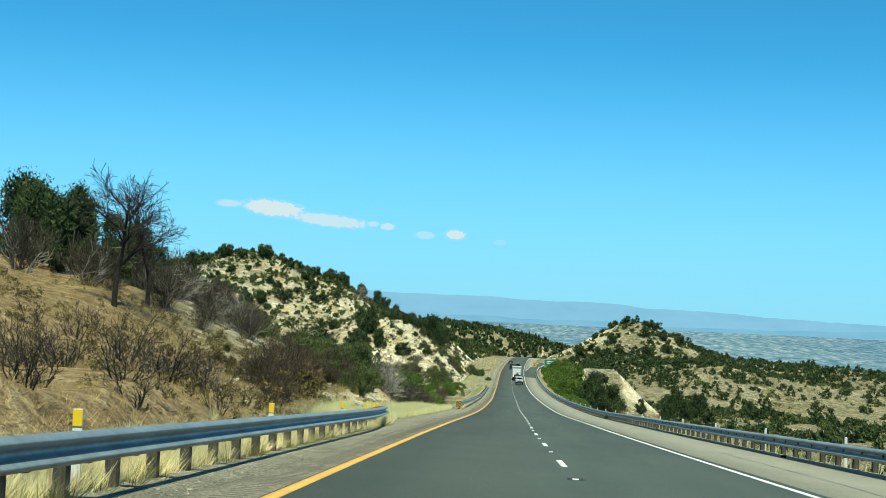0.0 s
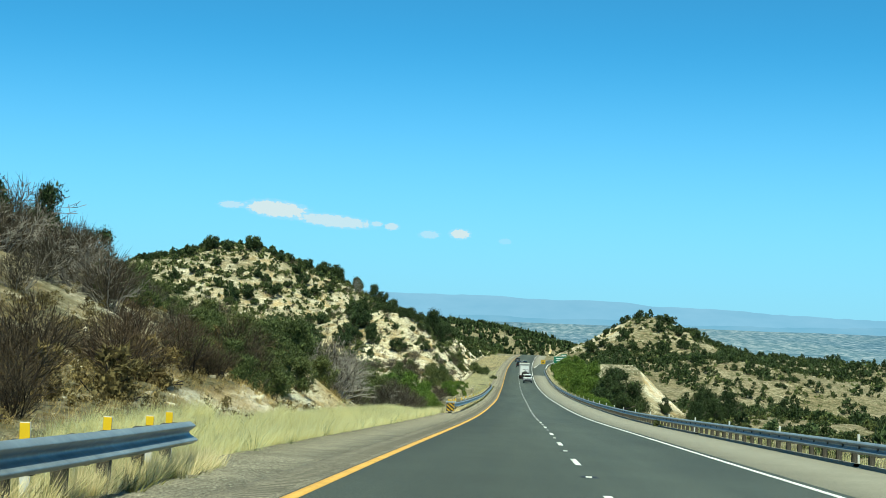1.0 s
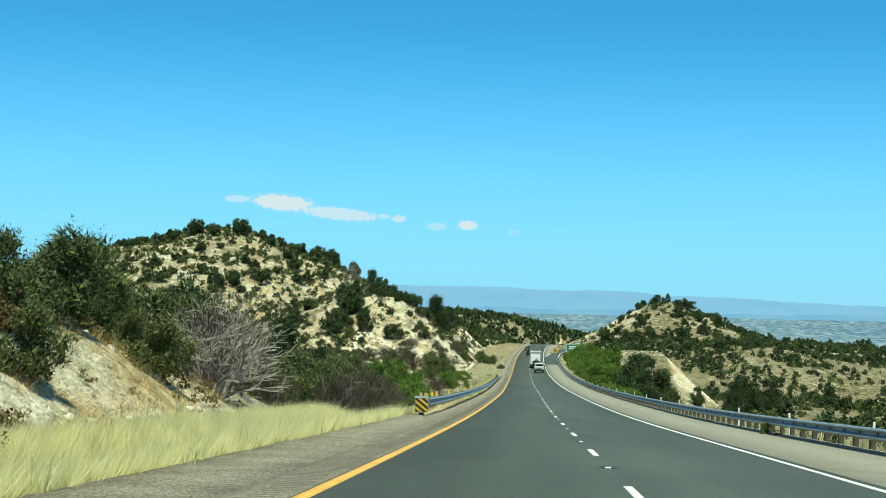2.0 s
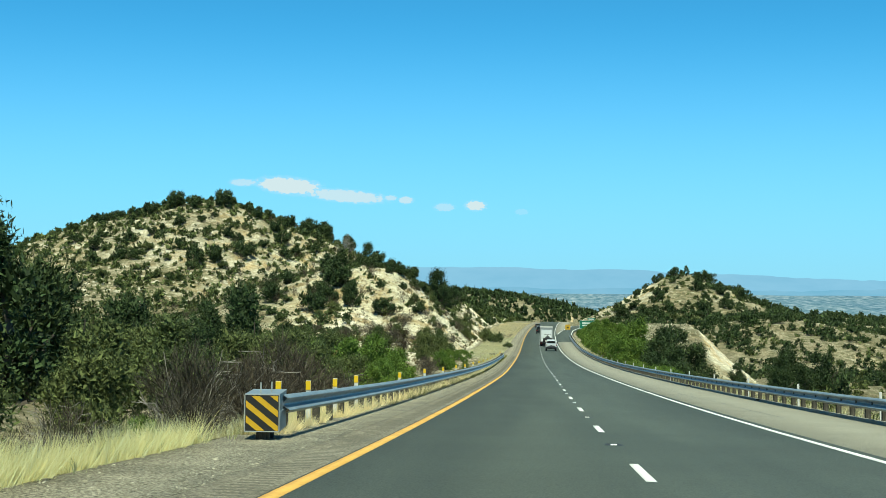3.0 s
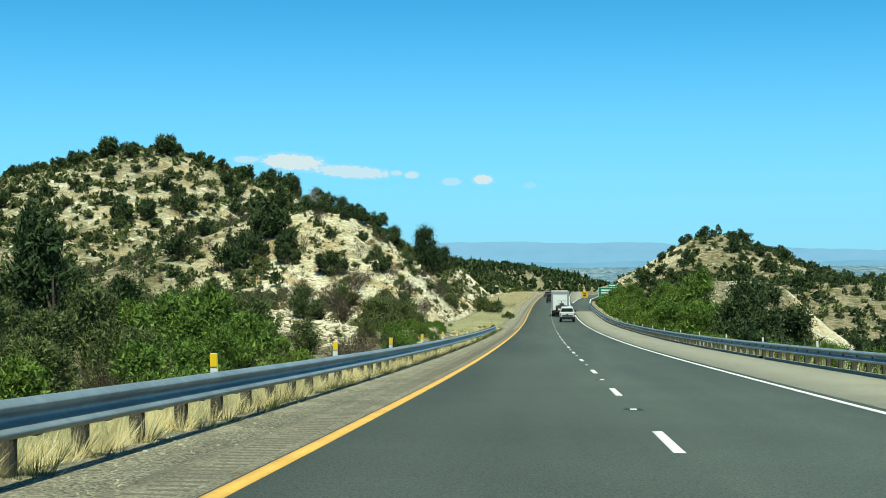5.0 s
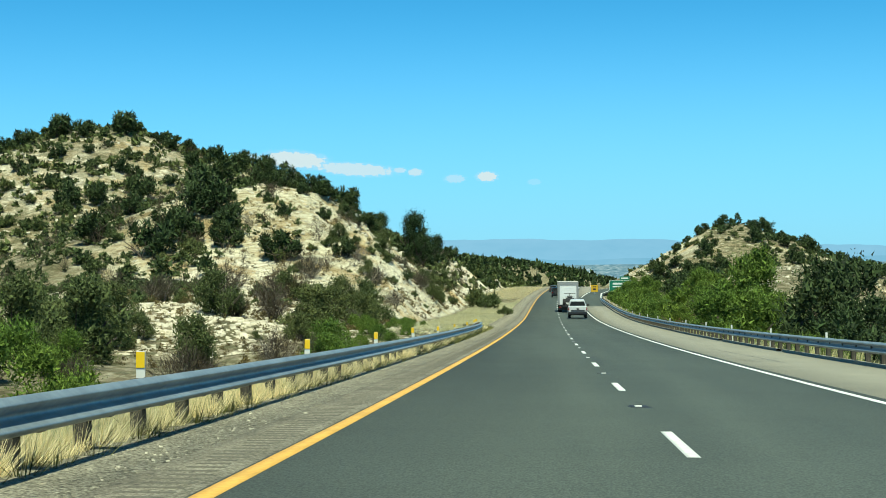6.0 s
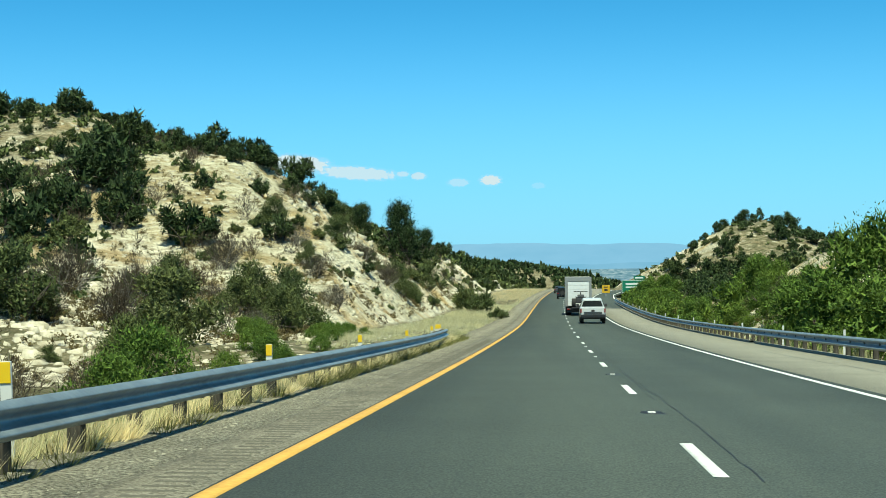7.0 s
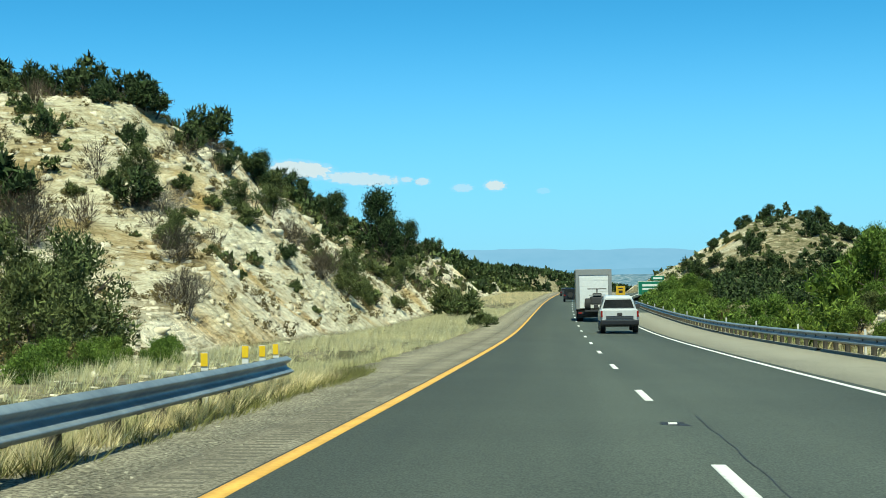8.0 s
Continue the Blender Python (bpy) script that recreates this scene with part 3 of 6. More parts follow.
def scrub(name, label, mat, spots, sizes, make, kinds=6):
    """Many far plants as one mesh of kind stuff. spots: (n, 2) stations and offsets; make(rng) gives one plant of unit size."""
    rng = np.random.default_rng(len(spots) + 5)
    protos = [make(rng) for _ in range(kinds)]
    out = []
    z = ground_at(spots[:, 0], spots[:, 1])
    p = along(spots[:, 0], spots[:, 1])
    p[:, 2] = z
    for i in range(len(spots)):
        a = rng.random() * 6.283
        c, q = math.cos(a), math.sin(a)
        v = protos[i % kinds] * np.array([sizes[i], sizes[i], sizes[i] * (0.8 + 0.45 * rng.random())])
        v = np.stack([v[:, 0] * c - v[:, 1] * q, v[:, 0] * q + v[:, 1] * c, v[:, 2] - 0.08 * sizes[i]], -1) + p[i]
        out.append(v)
    v = np.concatenate(out)
    ob = net(name, v, tri_faces(v), mat)
    tagged(ob, label, "scrub", kind="stuff")
    return ob


def scatter(rng, n, s0, s1, o0, o1, keep=None):
    s, o = rng.uniform(s0, s1, n), rng.uniform(o0, o1, n)
    if keep is not None:
        k = keep(s, o)
        s, o = s[k], o[k]
    return np.stack([s, o], -1)

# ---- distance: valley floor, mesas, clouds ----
def make_valley_haze_glow():
    # haze and daylight sit in these emitted colours; the floor is not lit
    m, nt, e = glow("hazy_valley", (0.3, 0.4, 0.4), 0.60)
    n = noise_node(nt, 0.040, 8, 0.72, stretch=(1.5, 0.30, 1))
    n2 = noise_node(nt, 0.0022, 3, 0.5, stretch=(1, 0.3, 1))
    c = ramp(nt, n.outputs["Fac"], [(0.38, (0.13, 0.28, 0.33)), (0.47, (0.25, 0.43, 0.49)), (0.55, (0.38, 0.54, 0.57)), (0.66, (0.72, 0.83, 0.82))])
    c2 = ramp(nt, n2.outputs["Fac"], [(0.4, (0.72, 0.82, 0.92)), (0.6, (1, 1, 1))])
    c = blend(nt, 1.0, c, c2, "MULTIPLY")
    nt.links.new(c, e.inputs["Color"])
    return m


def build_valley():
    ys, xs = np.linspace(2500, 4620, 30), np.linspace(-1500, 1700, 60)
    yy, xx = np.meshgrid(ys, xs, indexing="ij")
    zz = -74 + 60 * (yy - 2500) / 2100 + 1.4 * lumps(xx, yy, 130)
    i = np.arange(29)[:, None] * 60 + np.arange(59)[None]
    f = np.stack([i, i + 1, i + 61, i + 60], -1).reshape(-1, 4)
    ob = net("backdrop_valley", np.stack([xx, yy, zz], -1).reshape(-1, 3), f, make_valley_haze_glow())
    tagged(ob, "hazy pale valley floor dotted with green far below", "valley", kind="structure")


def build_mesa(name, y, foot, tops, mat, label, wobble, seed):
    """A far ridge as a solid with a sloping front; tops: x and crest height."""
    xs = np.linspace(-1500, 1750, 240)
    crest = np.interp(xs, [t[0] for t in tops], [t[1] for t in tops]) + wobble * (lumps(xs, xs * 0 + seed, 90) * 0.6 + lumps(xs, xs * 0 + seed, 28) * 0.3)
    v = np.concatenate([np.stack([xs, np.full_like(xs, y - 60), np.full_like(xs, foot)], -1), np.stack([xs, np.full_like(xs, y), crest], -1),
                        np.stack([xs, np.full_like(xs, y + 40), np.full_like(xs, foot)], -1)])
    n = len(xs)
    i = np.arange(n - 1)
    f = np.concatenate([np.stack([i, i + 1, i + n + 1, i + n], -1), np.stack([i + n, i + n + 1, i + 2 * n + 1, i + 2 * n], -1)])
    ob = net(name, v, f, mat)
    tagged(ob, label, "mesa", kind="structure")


def mesa_haze_glow(name, lo, hi):
    # ridge colour with blue distance haze put in; it glows instead of taking light
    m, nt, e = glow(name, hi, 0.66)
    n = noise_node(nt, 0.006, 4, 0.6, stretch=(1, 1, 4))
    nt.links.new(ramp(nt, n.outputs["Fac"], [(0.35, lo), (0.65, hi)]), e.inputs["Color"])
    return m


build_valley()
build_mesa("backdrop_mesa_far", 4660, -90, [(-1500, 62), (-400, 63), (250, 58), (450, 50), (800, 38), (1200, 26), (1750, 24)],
           mesa_haze_glow("far_mesa_haze", (0.27, 0.55, 0.76), (0.31, 0.59, 0.80)), "long flat-topped mesa fading into blue haze", 5, 3)
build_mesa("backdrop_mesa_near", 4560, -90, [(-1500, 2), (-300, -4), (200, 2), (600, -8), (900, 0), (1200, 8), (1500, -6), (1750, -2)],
           mesa_haze_glow("near_mesa_haze", (0.22, 0.49, 0.68), (0.28, 0.54, 0.73)), "blue hazy foothills below the mesa", 7, 11)


def build_cloud(az, el, wide, high, seed, thick=1.0, tilt=0.0):
    """A small fair-weather cloud far off, turned to the road."""
    # the cloud's sunlit white is put in as glow on a flat card
    m, nt, e = glow("white_cloud", (0.84, 0.95, 1.0), 0.58)
    co = nt.nodes.new("ShaderNodeTexCoord")
    n = noise_node(nt, 3.4, 7, 0.68, stretch=(wide / high * 0.6, 1, 1))
    n.inputs["Vector"].links[0].from_node.inputs["Location"].default_value = (seed * 3.7, 0, seed)
    grad = nt.nodes.new("ShaderNodeTexGradient")
    grad.gradient_type = "SPHERICAL"
    nt.links.new(co.outputs["Object"], grad.inputs[0])
    add = nt.nodes.new("ShaderNodeMath")
    add.operation = "MULTIPLY_ADD"
    add.inputs[1].default_value = 1.15
    nt.links.new(grad.outputs["Fac"], add.inputs[0])
    nt.links.new(n.outputs["Fac"], add.inputs[2])
    a = ramp(nt, add.outputs[0], [(0.74, (0, 0, 0)), (1.12, (0.28 * thick,) * 3), (1.6, (thick,) * 3)])
    tr, mx = nt.nodes.new("ShaderNodeBsdfTransparent"), nt.nodes.new("ShaderNodeMixShader")
    nt.links.new(a, mx.inputs[0])
    nt.links.new(tr.outputs[0], mx.inputs[1])
    nt.links.new(e.outputs[0], mx.inputs[2])
    nt.links.new(mx.outputs[0], nt.nodes["Material Output"].inputs["Surface"] if "Material Output" in nt.nodes else [q for q in nt.nodes if q.type == "OUTPUT_MATERIAL"][0].inputs["Surface"])
    bm = bmesh.new()
    bmesh.ops.create_grid(bm, x_segments=2, y_segments=2, size=1, matrix=Matrix.Rotation(radians(90), 4, "X"))
    ob = part("backdrop_cloud", bm, m)
    d = 4700
    p = Vector((math.sin(radians(az)) * d, math.cos(radians(az)) * d, math.tan(radians(el - 0.17)) * d))
    ob.matrix_world = Matrix.Translation(p) @ Matrix.Rotation(radians(-az), 4, "Z") @ Matrix.Rotation(radians(tilt), 4, "Y") @ Matrix.Diagonal((wide, 1, high, 1))
    ob.visible_shadow = False
    tagged(ob, "small white fair-weather cloud low in the blue sky", "cloud", kind="structure")


build_cloud(-10.56, 3.97, 63, 18, 1, 0.6, 0)
build_cloud(-8.85, 3.88, 152, 40, 2, 1.0, 4)
build_cloud(-6.69, 3.52, 185, 31, 3, 0.8, 4)
build_cloud(-4.50, 3.40, 36, 18, 4, 0.75, 0)
build_cloud(-3.06, 3.15, 49, 20, 5, 0.45, 0)
build_cloud(-1.89, 3.22, 49, 24, 6, 1.0, 0)
build_cloud(-0.17, 3.00, 33, 15, 7, 0.2, 0)
build_cloud(-5.06, 3.48, 29, 13, 8, 0.6, 0)

# ---- plants: prototypes ----
PLANTS = np.random.default_rng(21)


def spots(rng, n, s0, s1, o0, o1, k0, k1):
    return [(rng.uniform(s0, s1), rng.uniform(o0, o1), rng.uniform(k0, k1)) for _ in range(n)]


juniper_a = tree("juniper_tree", "dense dark green juniper tree on the rocky slope", "tree", JUNIPER, 1, 8000, 0.54, 1.02, 0.021, 0.0, TREEBARK, 26, "junipers", 0.12)
juniper_b = tree("juniper_tree", "dense dark green juniper tree on the rocky slope", "tree", JUNIPER, 2, 9000, 0.68, 1.02, 0.021, 0.0, TREEBARK, 32, "junipers", 0.10)
juniper_c = tree("juniper_tree", "broad dark green juniper on the rocky slope", "tree", JUNIPER, 3, 3500, 0.78, 0.92, 0.032, 0.0, TREEBARK, 24, "junipers", 0.10)
olive_a = tree("scrub_oak", "olive green scrub oak bush in the hollow", "bush", OLIVE, 4, 9000, 0.76, 0.98, 0.020, 0.0, TREEBARK, 26, "scrub oaks", 0.08)
olive_b = tree("scrub_oak", "olive green scrub oak bush in the hollow", "bush", OLIVE, 5, 9000, 0.88, 0.88, 0.020, 0.0, TREEBARK, 26, "scrub oaks", 0.08)
lush_a = tree("willow_bush", "bright green leafy bush beside the guard rail", "bush", LUSH, 6, 8500, 0.78, 0.98, 0.020, 0.0, TREEBARK, 30, "green bushes", 0.06)
lush_b = tree("willow_bush", "bright green leafy bush beside the guard rail", "bush", LUSH, 7, 8000, 0.98, 0.84, 0.020, 0.0, TREEBARK, 28, "green bushes", 0.05)
hill_a = tree("juniper_tree", "rounded dark green juniper on the pale hillside", "tree", JUNIPER, 41, 2000, 0.66, 0.98, 0.044, 0.0, TREEBARK, 18, "hillside junipers", 0.08)
hill_b = tree("juniper_tree", "rounded dark green juniper on the pale hillside", "tree", JUNIPER, 42, 2000, 0.76, 0.86, 0.044, 0.0, TREEBARK, 20, "hillside junipers", 0.06)
hill_c = tree("scrub_bush", "olive brown scrub bush on the pale hillside", "bush", OLIVE, 43, 1800, 0.74, 0.76, 0.042, 0.0, TREEBARK, 18, "hillside bushes", 0.06)
roadside_tree = tree("leafy_tree", "full mid-green leafy tree below the guard rail", "tree", LUSH, 44, 15000, 0.74, 0.98, 0.021, 0.0, TREEBARK, 46, "roadside trees", 0.06)
dry_a = tree("dry_bush", "rusty brown half-dead bush on the bank", "bush", DRY, 8, 2600, 0.7, 0.9, 0.040, 0.0, BARK, 12, "dry bushes", 0.1)


def bare_shrub(name, label, mat, seed, twigs, wood, depth=2, high=1.0, group="bare shrubs", stems=5, thick=0.020):
    rng = np.random.default_rng(seed)
    thing = new(name)
    tagged(thing, label, "bush", group)
    bm = bmesh.new()
    for k in range(stems):
        a = k * 6.283 / stems + rng.uniform(-0.3, 0.3)
        w = Vector((math.cos(a) * rng.uniform(0.25, 0.8), math.sin(a) * rng.uniform(0.25, 0.8), 1))
        limbs(bm, rng, (0.04 * math.cos(a), 0.04 * math.sin(a), -0.15), w, high * rng.uniform(0.38, 0.55), thick * high, depth, 0.6, 2)
    part("stem", bm, wood, thing)
    if twigs:
        v = twig_cloud(rng, twigs, 0.62 * high, 0.8 * high, 0.026)
        net("twig_crown", v, tri_faces(v), mat, thing)
    return thing


bare_a = bare_shrub("bare_shrub", "grey-brown leafless twiggy shrub", GREYTWIG, 11, 1800, GREYBARK)
bare_b = bare_shrub("bare_shrub", "silver-grey dead shrub with bare branches", GREYTWIG, 12, 900, GREYBARK, 3)
burnt_a = bare_shrub("burnt_shrub", "charred leafless shrub on the rust-brown slope", GREYTWIG, 13, 120, BARK, 2, group="burnt shrubs")


def dead_tree(label, seed, high, s, o, wood=None, lean=0.0):
    """A tall bare tree: trunk, limbs and twigs, no leaves."""
    rng = np.random.default_rng(seed)
    thing = new("dead_tree")
    tagged(thing, label, "tree", "dead trees")
    bm = bmesh.new()
    p, r, d = Vector((0, 0, -0.4)), 0.030 * high, Vector((lean, 0, 1)).normalized()
    n = 9
    tips = []
    for i in range(n):
        d = (d + Vector((rng.normal() * 0.09, rng.normal() * 0.09, 0.06))).normalized()
        q = p + d * (high * 0.9 / n)
        tube(bm, p, q, r, r * 0.87, 8)
        if i >= 3:
            for _ in range(2):
                a = rng.uniform(0, 6.283)
                tips.append((q.copy(), Vector((math.cos(a), math.sin(a), rng.uniform(0.8, 1.7))), high * rng.uniform(0.24, 0.40) * (1.25 - i / n * 0.5), r * 0.6))
        p, r = q, r * 0.87
    part("trunk", bm, wood or BARK, thing)
    for q, w, ln, rr in tips:
        bm = bmesh.new()
        limbs(bm, rng, q, w, ln, max(0.065, rr), 3, 0.45, 2, 0.5, 0.012)
        part("limb", bm, wood or BARK, thing)
    g = float(ground_at(s, o))
    x, y, _ = along(s, o)
    thing.matrix_basis = Matrix.Translation((x, y, g))
    return thing


dead_tree("tall burnt leafless tree with black spreading limbs on the slope", 31, 6.3, 79.5, -21.2, lean=0.02)
dead_tree("burnt leafless tree with black fine branches on the slope", 37, 6.0, 89.6, -22.0, lean=0.05)
dead_tree("thin dead snag among the junipers on the crest", 33, 5.5, 526, -54, GREYBARK)

# dark trees above the rust-brown slope
plant(juniper_a, [(99, -29.5, 5.0), (106, -31, 5.4), (114, -37, 6.4), (120, -40, 7), (122, -36, 5.5), (110, -28, 4.4), (118, -30, 5), (128, -33, 5.5), (104, -34, 5.6), (94, -29, 4.6), (132, -39, 6), (104, -26, 3.6), (116, -26, 4), (165, -21, 7.4), (152, -24, 4.6), (160, -23, 5.2), (176, -22.5, 5.8), (186, -25, 5.8), (196, -24, 5.4), (172, -27, 7), (160, -29, 6.4), (284, -34, 9.0), (278, -37, 7), (290, -30, 6.2), (188, -34, 7), (122, -26, 4.2), (134, -24, 4.2),
                  (522, -27.5, 8.8), (518, -25.0, 6.0), (530, -24, 5.4), (534, -36, 6.0), (538, -42, 6.0), (541, -49.5, 5.6), (545, -56, 5.2), (547, -62, 5.0), (549, -68, 4.6), (108, -33, 5.4), (101, -33, 4.8), (148, -33, 5), (140, -30, 4.4), (156, -36, 5.5)])
plant(juniper_b, [(103, -25.0, 3.8), (109, -23.5, 3.4), (98, -26.5, 4.0), (113, -22, 3.2), (136, -27, 4.6), (146, -21, 4), (152, -31, 5.2), (200, -30, 6.5), (215, -36, 7), (230, -30, 5), (246, -37, 7), (262, -34, 5.5), (310, -40, 6), (322, -47, 5.5), 
                  (320, 17.5, 7.2), (321.5, 20, 7.8), (319, 22.3, 6.8), (325, 18.6, 7.2), (316, 19.5, 6.0), (323, 34.5, 4.5), (330, 36, 5.0), (335, 37.5, 6), (328, 38.5, 5), (333, 42, 6), (326, 29, 3.0), (361, 58, 4.5)])
plant(juniper_c, [(420, -28, 2.6), (436, -26, 2.6), (452, -28, 3), (470, -25, 2.6),
                  (484, -28, 3), (300, 14.8, 4.5), (325, 19.5, 4.5),
                  (684, 48.5, 4.0), (676, 57, 3.6), (690, 63, 4.2), (699, 71, 4.4), (690, 43, 3.4), (704, 79, 4)])

# junipers and bushes over the two hillsides beside the road cut
plant(hill_a, [(528.9, -103.3, 6.2), (526.5, -97.3, 4.9), (530.4, -90.1, 6.8), (535.8, -88.9, 3.8), (535.4, -82.8, 3.1), (534.1, -80.3, 3.7), (524.2, -108.9, 4.3), (524.9, -113.4, 3.7), (530.3, -109.1, 2.5), (526.6, -124, 3.8), (528.4, -121.8, 3.2), (529.1, -119.6, 3.8), (521.2, -130.5, 3.7), (507.8, -124.6, 3.6), (512.3, -97.6, 3.6), (514.8, -92.2, 2.6), (505.7, -103, 3.5), (509.3, -101.3, 2.4), (507.3, -82.7, 3.5), (506, -80.2, 3.7), (495.1, -83.4, 2.8), (495, -75.7, 5.6), (523.7, -73, 4.2), (515.5, -69.6, 4.7), (539.1, -71.8, 5), (540.9, -68.1, 5), (538.7, -77.8, 3.8), (553.5, -66.1, 6.5)], 0.2)
plant(copy_thing(hill_a, Matrix.Identity(4)), [(553, -63.3, 3.9), (505.7, -72.8, 2.9), (368.7, -31.6, 3.4), (372.9, -38.6, 3.1), (487.6, -87.1, 5.2), (490.3, -82.1, 4.7), (402.6, -24.2, 3.2), (407.9, -22.5, 2.3), (546.3, -39.9, 3.6), (390.3, -24.9, 2.5), (389.9, -26.6, 2.7), (562.3, -24, 4), (380.8, -14.9, 1.4), (391.9, -33.6, 1.5), (389.9, -30.5, 2.5), (386.9, -26.9, 1.8), (382.9, -24, 1.9), (373.7, -20.4, 0.8), (400.9, -22.6, 1.8), (408.2, -22, 2.2), (551, -48, 5.1), (545.2, -42.1, 3.9), (410, -18.5, 1.9), (563.1, -24.1, 3.5)], 0.2)
plant(hill_b, [(392, -33.2, 2.3), (553.3, -56.3, 5.2), (394.5, -29.9, 3.4), (390, -25.6, 2.6), (390.4, -22.7, 2.2), (536.9, -30, 5.5), (491.9, -108.2, 4.5), (491.2, -104.1, 3.9), (498.6, -115.8, 4.6), (488.6, -114.7, 4.5), (496.3, -93.8, 3.4), (494.5, -89.4, 3.4), (501.9, -109, 4.7), (511.6, -64.7, 4.6), (520.2, -61.3, 3.6), (381.8, -34.2, 1.8), (382.4, -30, 1.4), (378.7, -27.8, 1.8), (392.1, -49.6, 3), (383, -44.7, 2.8), (372.2, -37.3, 3.1), (504.1, -66.7, 3.9), (379.3, -37.1, 2.1)], 0.2)
plant(hill_c, [(468.5, -101, 3.1), (469, -96.1, 2.1), (527.9, -132.4, 2.5), (368.7, -39.9, 1.5), (363.6, -34.2, 2.6), (509.9, -118.6, 3.1), (496, -101.8, 3.4), (490, -94.7, 2.9), (505.8, -88.3, 2.8), (486.9, -80, 3.3), (485.9, -76, 2.8), (483.1, -115.8, 4.4), (477.7, -94.7, 3.2), (484.1, -86.7, 3.7), (476.5, -107.8, 3.7), (474.7, -87.7, 3.2), (517.7, -85.4, 2.4), (519, -76.1, 2.4), (366.8, -34.6, 2.3), (365.9, -25.7, 2.6), (354.8, -29.5, 1.2), (341.9, -23, 1.9), (313.8, -15.5, 1.2), (379.1, -20.2, 1.5), (374.8, -21.6, 1.3), (380.5, -16.9, 1.8), (421.9, -14.9, 2.1), (429.2, -9.5, 3.7)], 0.2)
plant(copy_thing(hill_c, Matrix.Identity(4)), [(394.4, -5.1, 1.8), (363.2, -36.4, 1.8), (362.1, -43, 2.5), (360.2, -39.3, 2.3), (370.5, -43.2, 2.2), (379.3, -18.4, 1.4), (362.3, -23.5, 1.6), (322.9, -20.9, 1), (320.3, -22.7, 0.8), (314.2, -25.4, 1.3), (372.2, -22.1, 1.5), (370.7, -23.4, 1.2), (380.9, -20.3, 0.6), (389.3, -23.1, 1.2), (401.3, -24.6, 1.4), (408.3, -17, 2.2), (404.8, -13.2, 2.3), (410.9, -12, 1.5), (423.3, -7.8, 3.3), (400.4, -4.8, 1.5), (376.2, -19.1, 1.1), (379.8, -16.9, 1.1), (364.4, -17, 0.9), (377, -15.8, 1.3), (377.4, -13.8, 1), (397.5, -14.4, 1.2), (519.1, -23.1, 2.9), (364.8, -15.3, 0.8)], 0.2)
plant(copy_thing(hill_c, Matrix.Identity(4)), [(365.9, -18.9, 0.7), (376.6, -12.5, 0.8)], 0.2)
# the hill beyond the exit
plant(copy_thing(hill_b, Matrix.Identity(4)), [(684.5, 37.5, 2.7), (681.1, 40.8, 3.4), (684.5, 46.7, 3.6), (683.5, 55.7, 2.7), (668.1, 57.8, 5.3), (652.5, 53.7, 5), (668.3, 63.7, 2.9), (650.1, 63.4, 5), (676.7, 34.1, 3.6), (647.1, 39.6, 5.5), (630.7, 42.2, 4.7), (628.1, 38.3, 4.1), (625.5, 33.3, 6.2), (634, 27.8, 5.3), (643.1, 56.1, 3.3), (666.3, 70, 4.7), (616.1, 53.2, 6), (654.1, 69.8, 5.7), (627.9, 62.1, 5.2), (641.7, 32.2, 4.3)], 0.2)
plant(copy_thing(hill_c, Matrix.Identity(4)), [(654.1, 26.5, 4.5), (623.9, 48.5, 2.3), (611.6, 41.2, 3), (571.2, 47.4, 4.3), (595.1, 43.6, 3.7), (665.3, 38.7, 2.9), (653.7, 43.5, 1.8), (660.1, 49.5, 2.3), (633.1, 47.4, 1.5), (668.5, 46.4, 1.9), (628.5, 51.6, 2.1), (645.5, 60.2, 2.6), (684, 42.4, 1.9), (664.8, 43.4, 1.8), (670.4, 37.1, 2.3)], 0.2)

plant(roadside_tree, [(335, 13.4, 5.5), (338.5, 12.6, 4.9), (331, 14.8, 5.6), (336, 15.6, 5.6)])

# bank and hollow beside the first two rails
R1 = np.random.default_rng(5)
plant(olive_a, [(99, -13, 1.6), (106, -14.5, 1.7), (112, -12.5, 2.4), (118, -15, 2.8), (92.5, -9.3, 1.7), (96, -9.5, 1.8), (100, -9.4, 1.7), (89.5, -9.6, 1.5), (92, -10.6, 1.8), (95.5, -11.2, 2.0), (99, -10.8, 2.1), (102.5, -11, 2.2), (106, -10.6, 2.3), (109.5, -11.2, 2.5), (114, -10.4, 2.2), (124, -13, 3.2), (130, -13.5, 3.8), (137, -11.5, 2.8), (143, -13.5, 3.6), (150, -12, 3.0),
                (158, -14.5, 4.0), (166, -13, 3.2), (174, -15.5, 4.4), (183, -13, 3.4), (191, -16, 4.4), (204, -14.5, 4.2), (214, -18, 4.8), (222, -16, 4.0)]
      + spots(R1, 15, 136, 320, -30, -17, 3.0, 5.2))
plant(olive_b, [(97, -12.8, 1.6), (101.5, -12.9, 1.6), (105, -12.9, 1.8), (93, -12.8, 1.5), (88, -11, 1.4), (104, -18, 2.0), (111, -19.5, 2.2), (121, -20, 2.8), (128, -18, 3.2), (138, -16.5, 4.2), (147, -17.5, 4.4), (196, -11.5, 2.4), (209, -11, 2.2), (232, -13, 2.8), (240, -15.5, 3.6)]
      + spots(R1, 15, 136, 330, -32, -15, 2.6, 4.6) + spots(R1, 18, 98, 132, -28, -11.5, 1.4, 2.3))
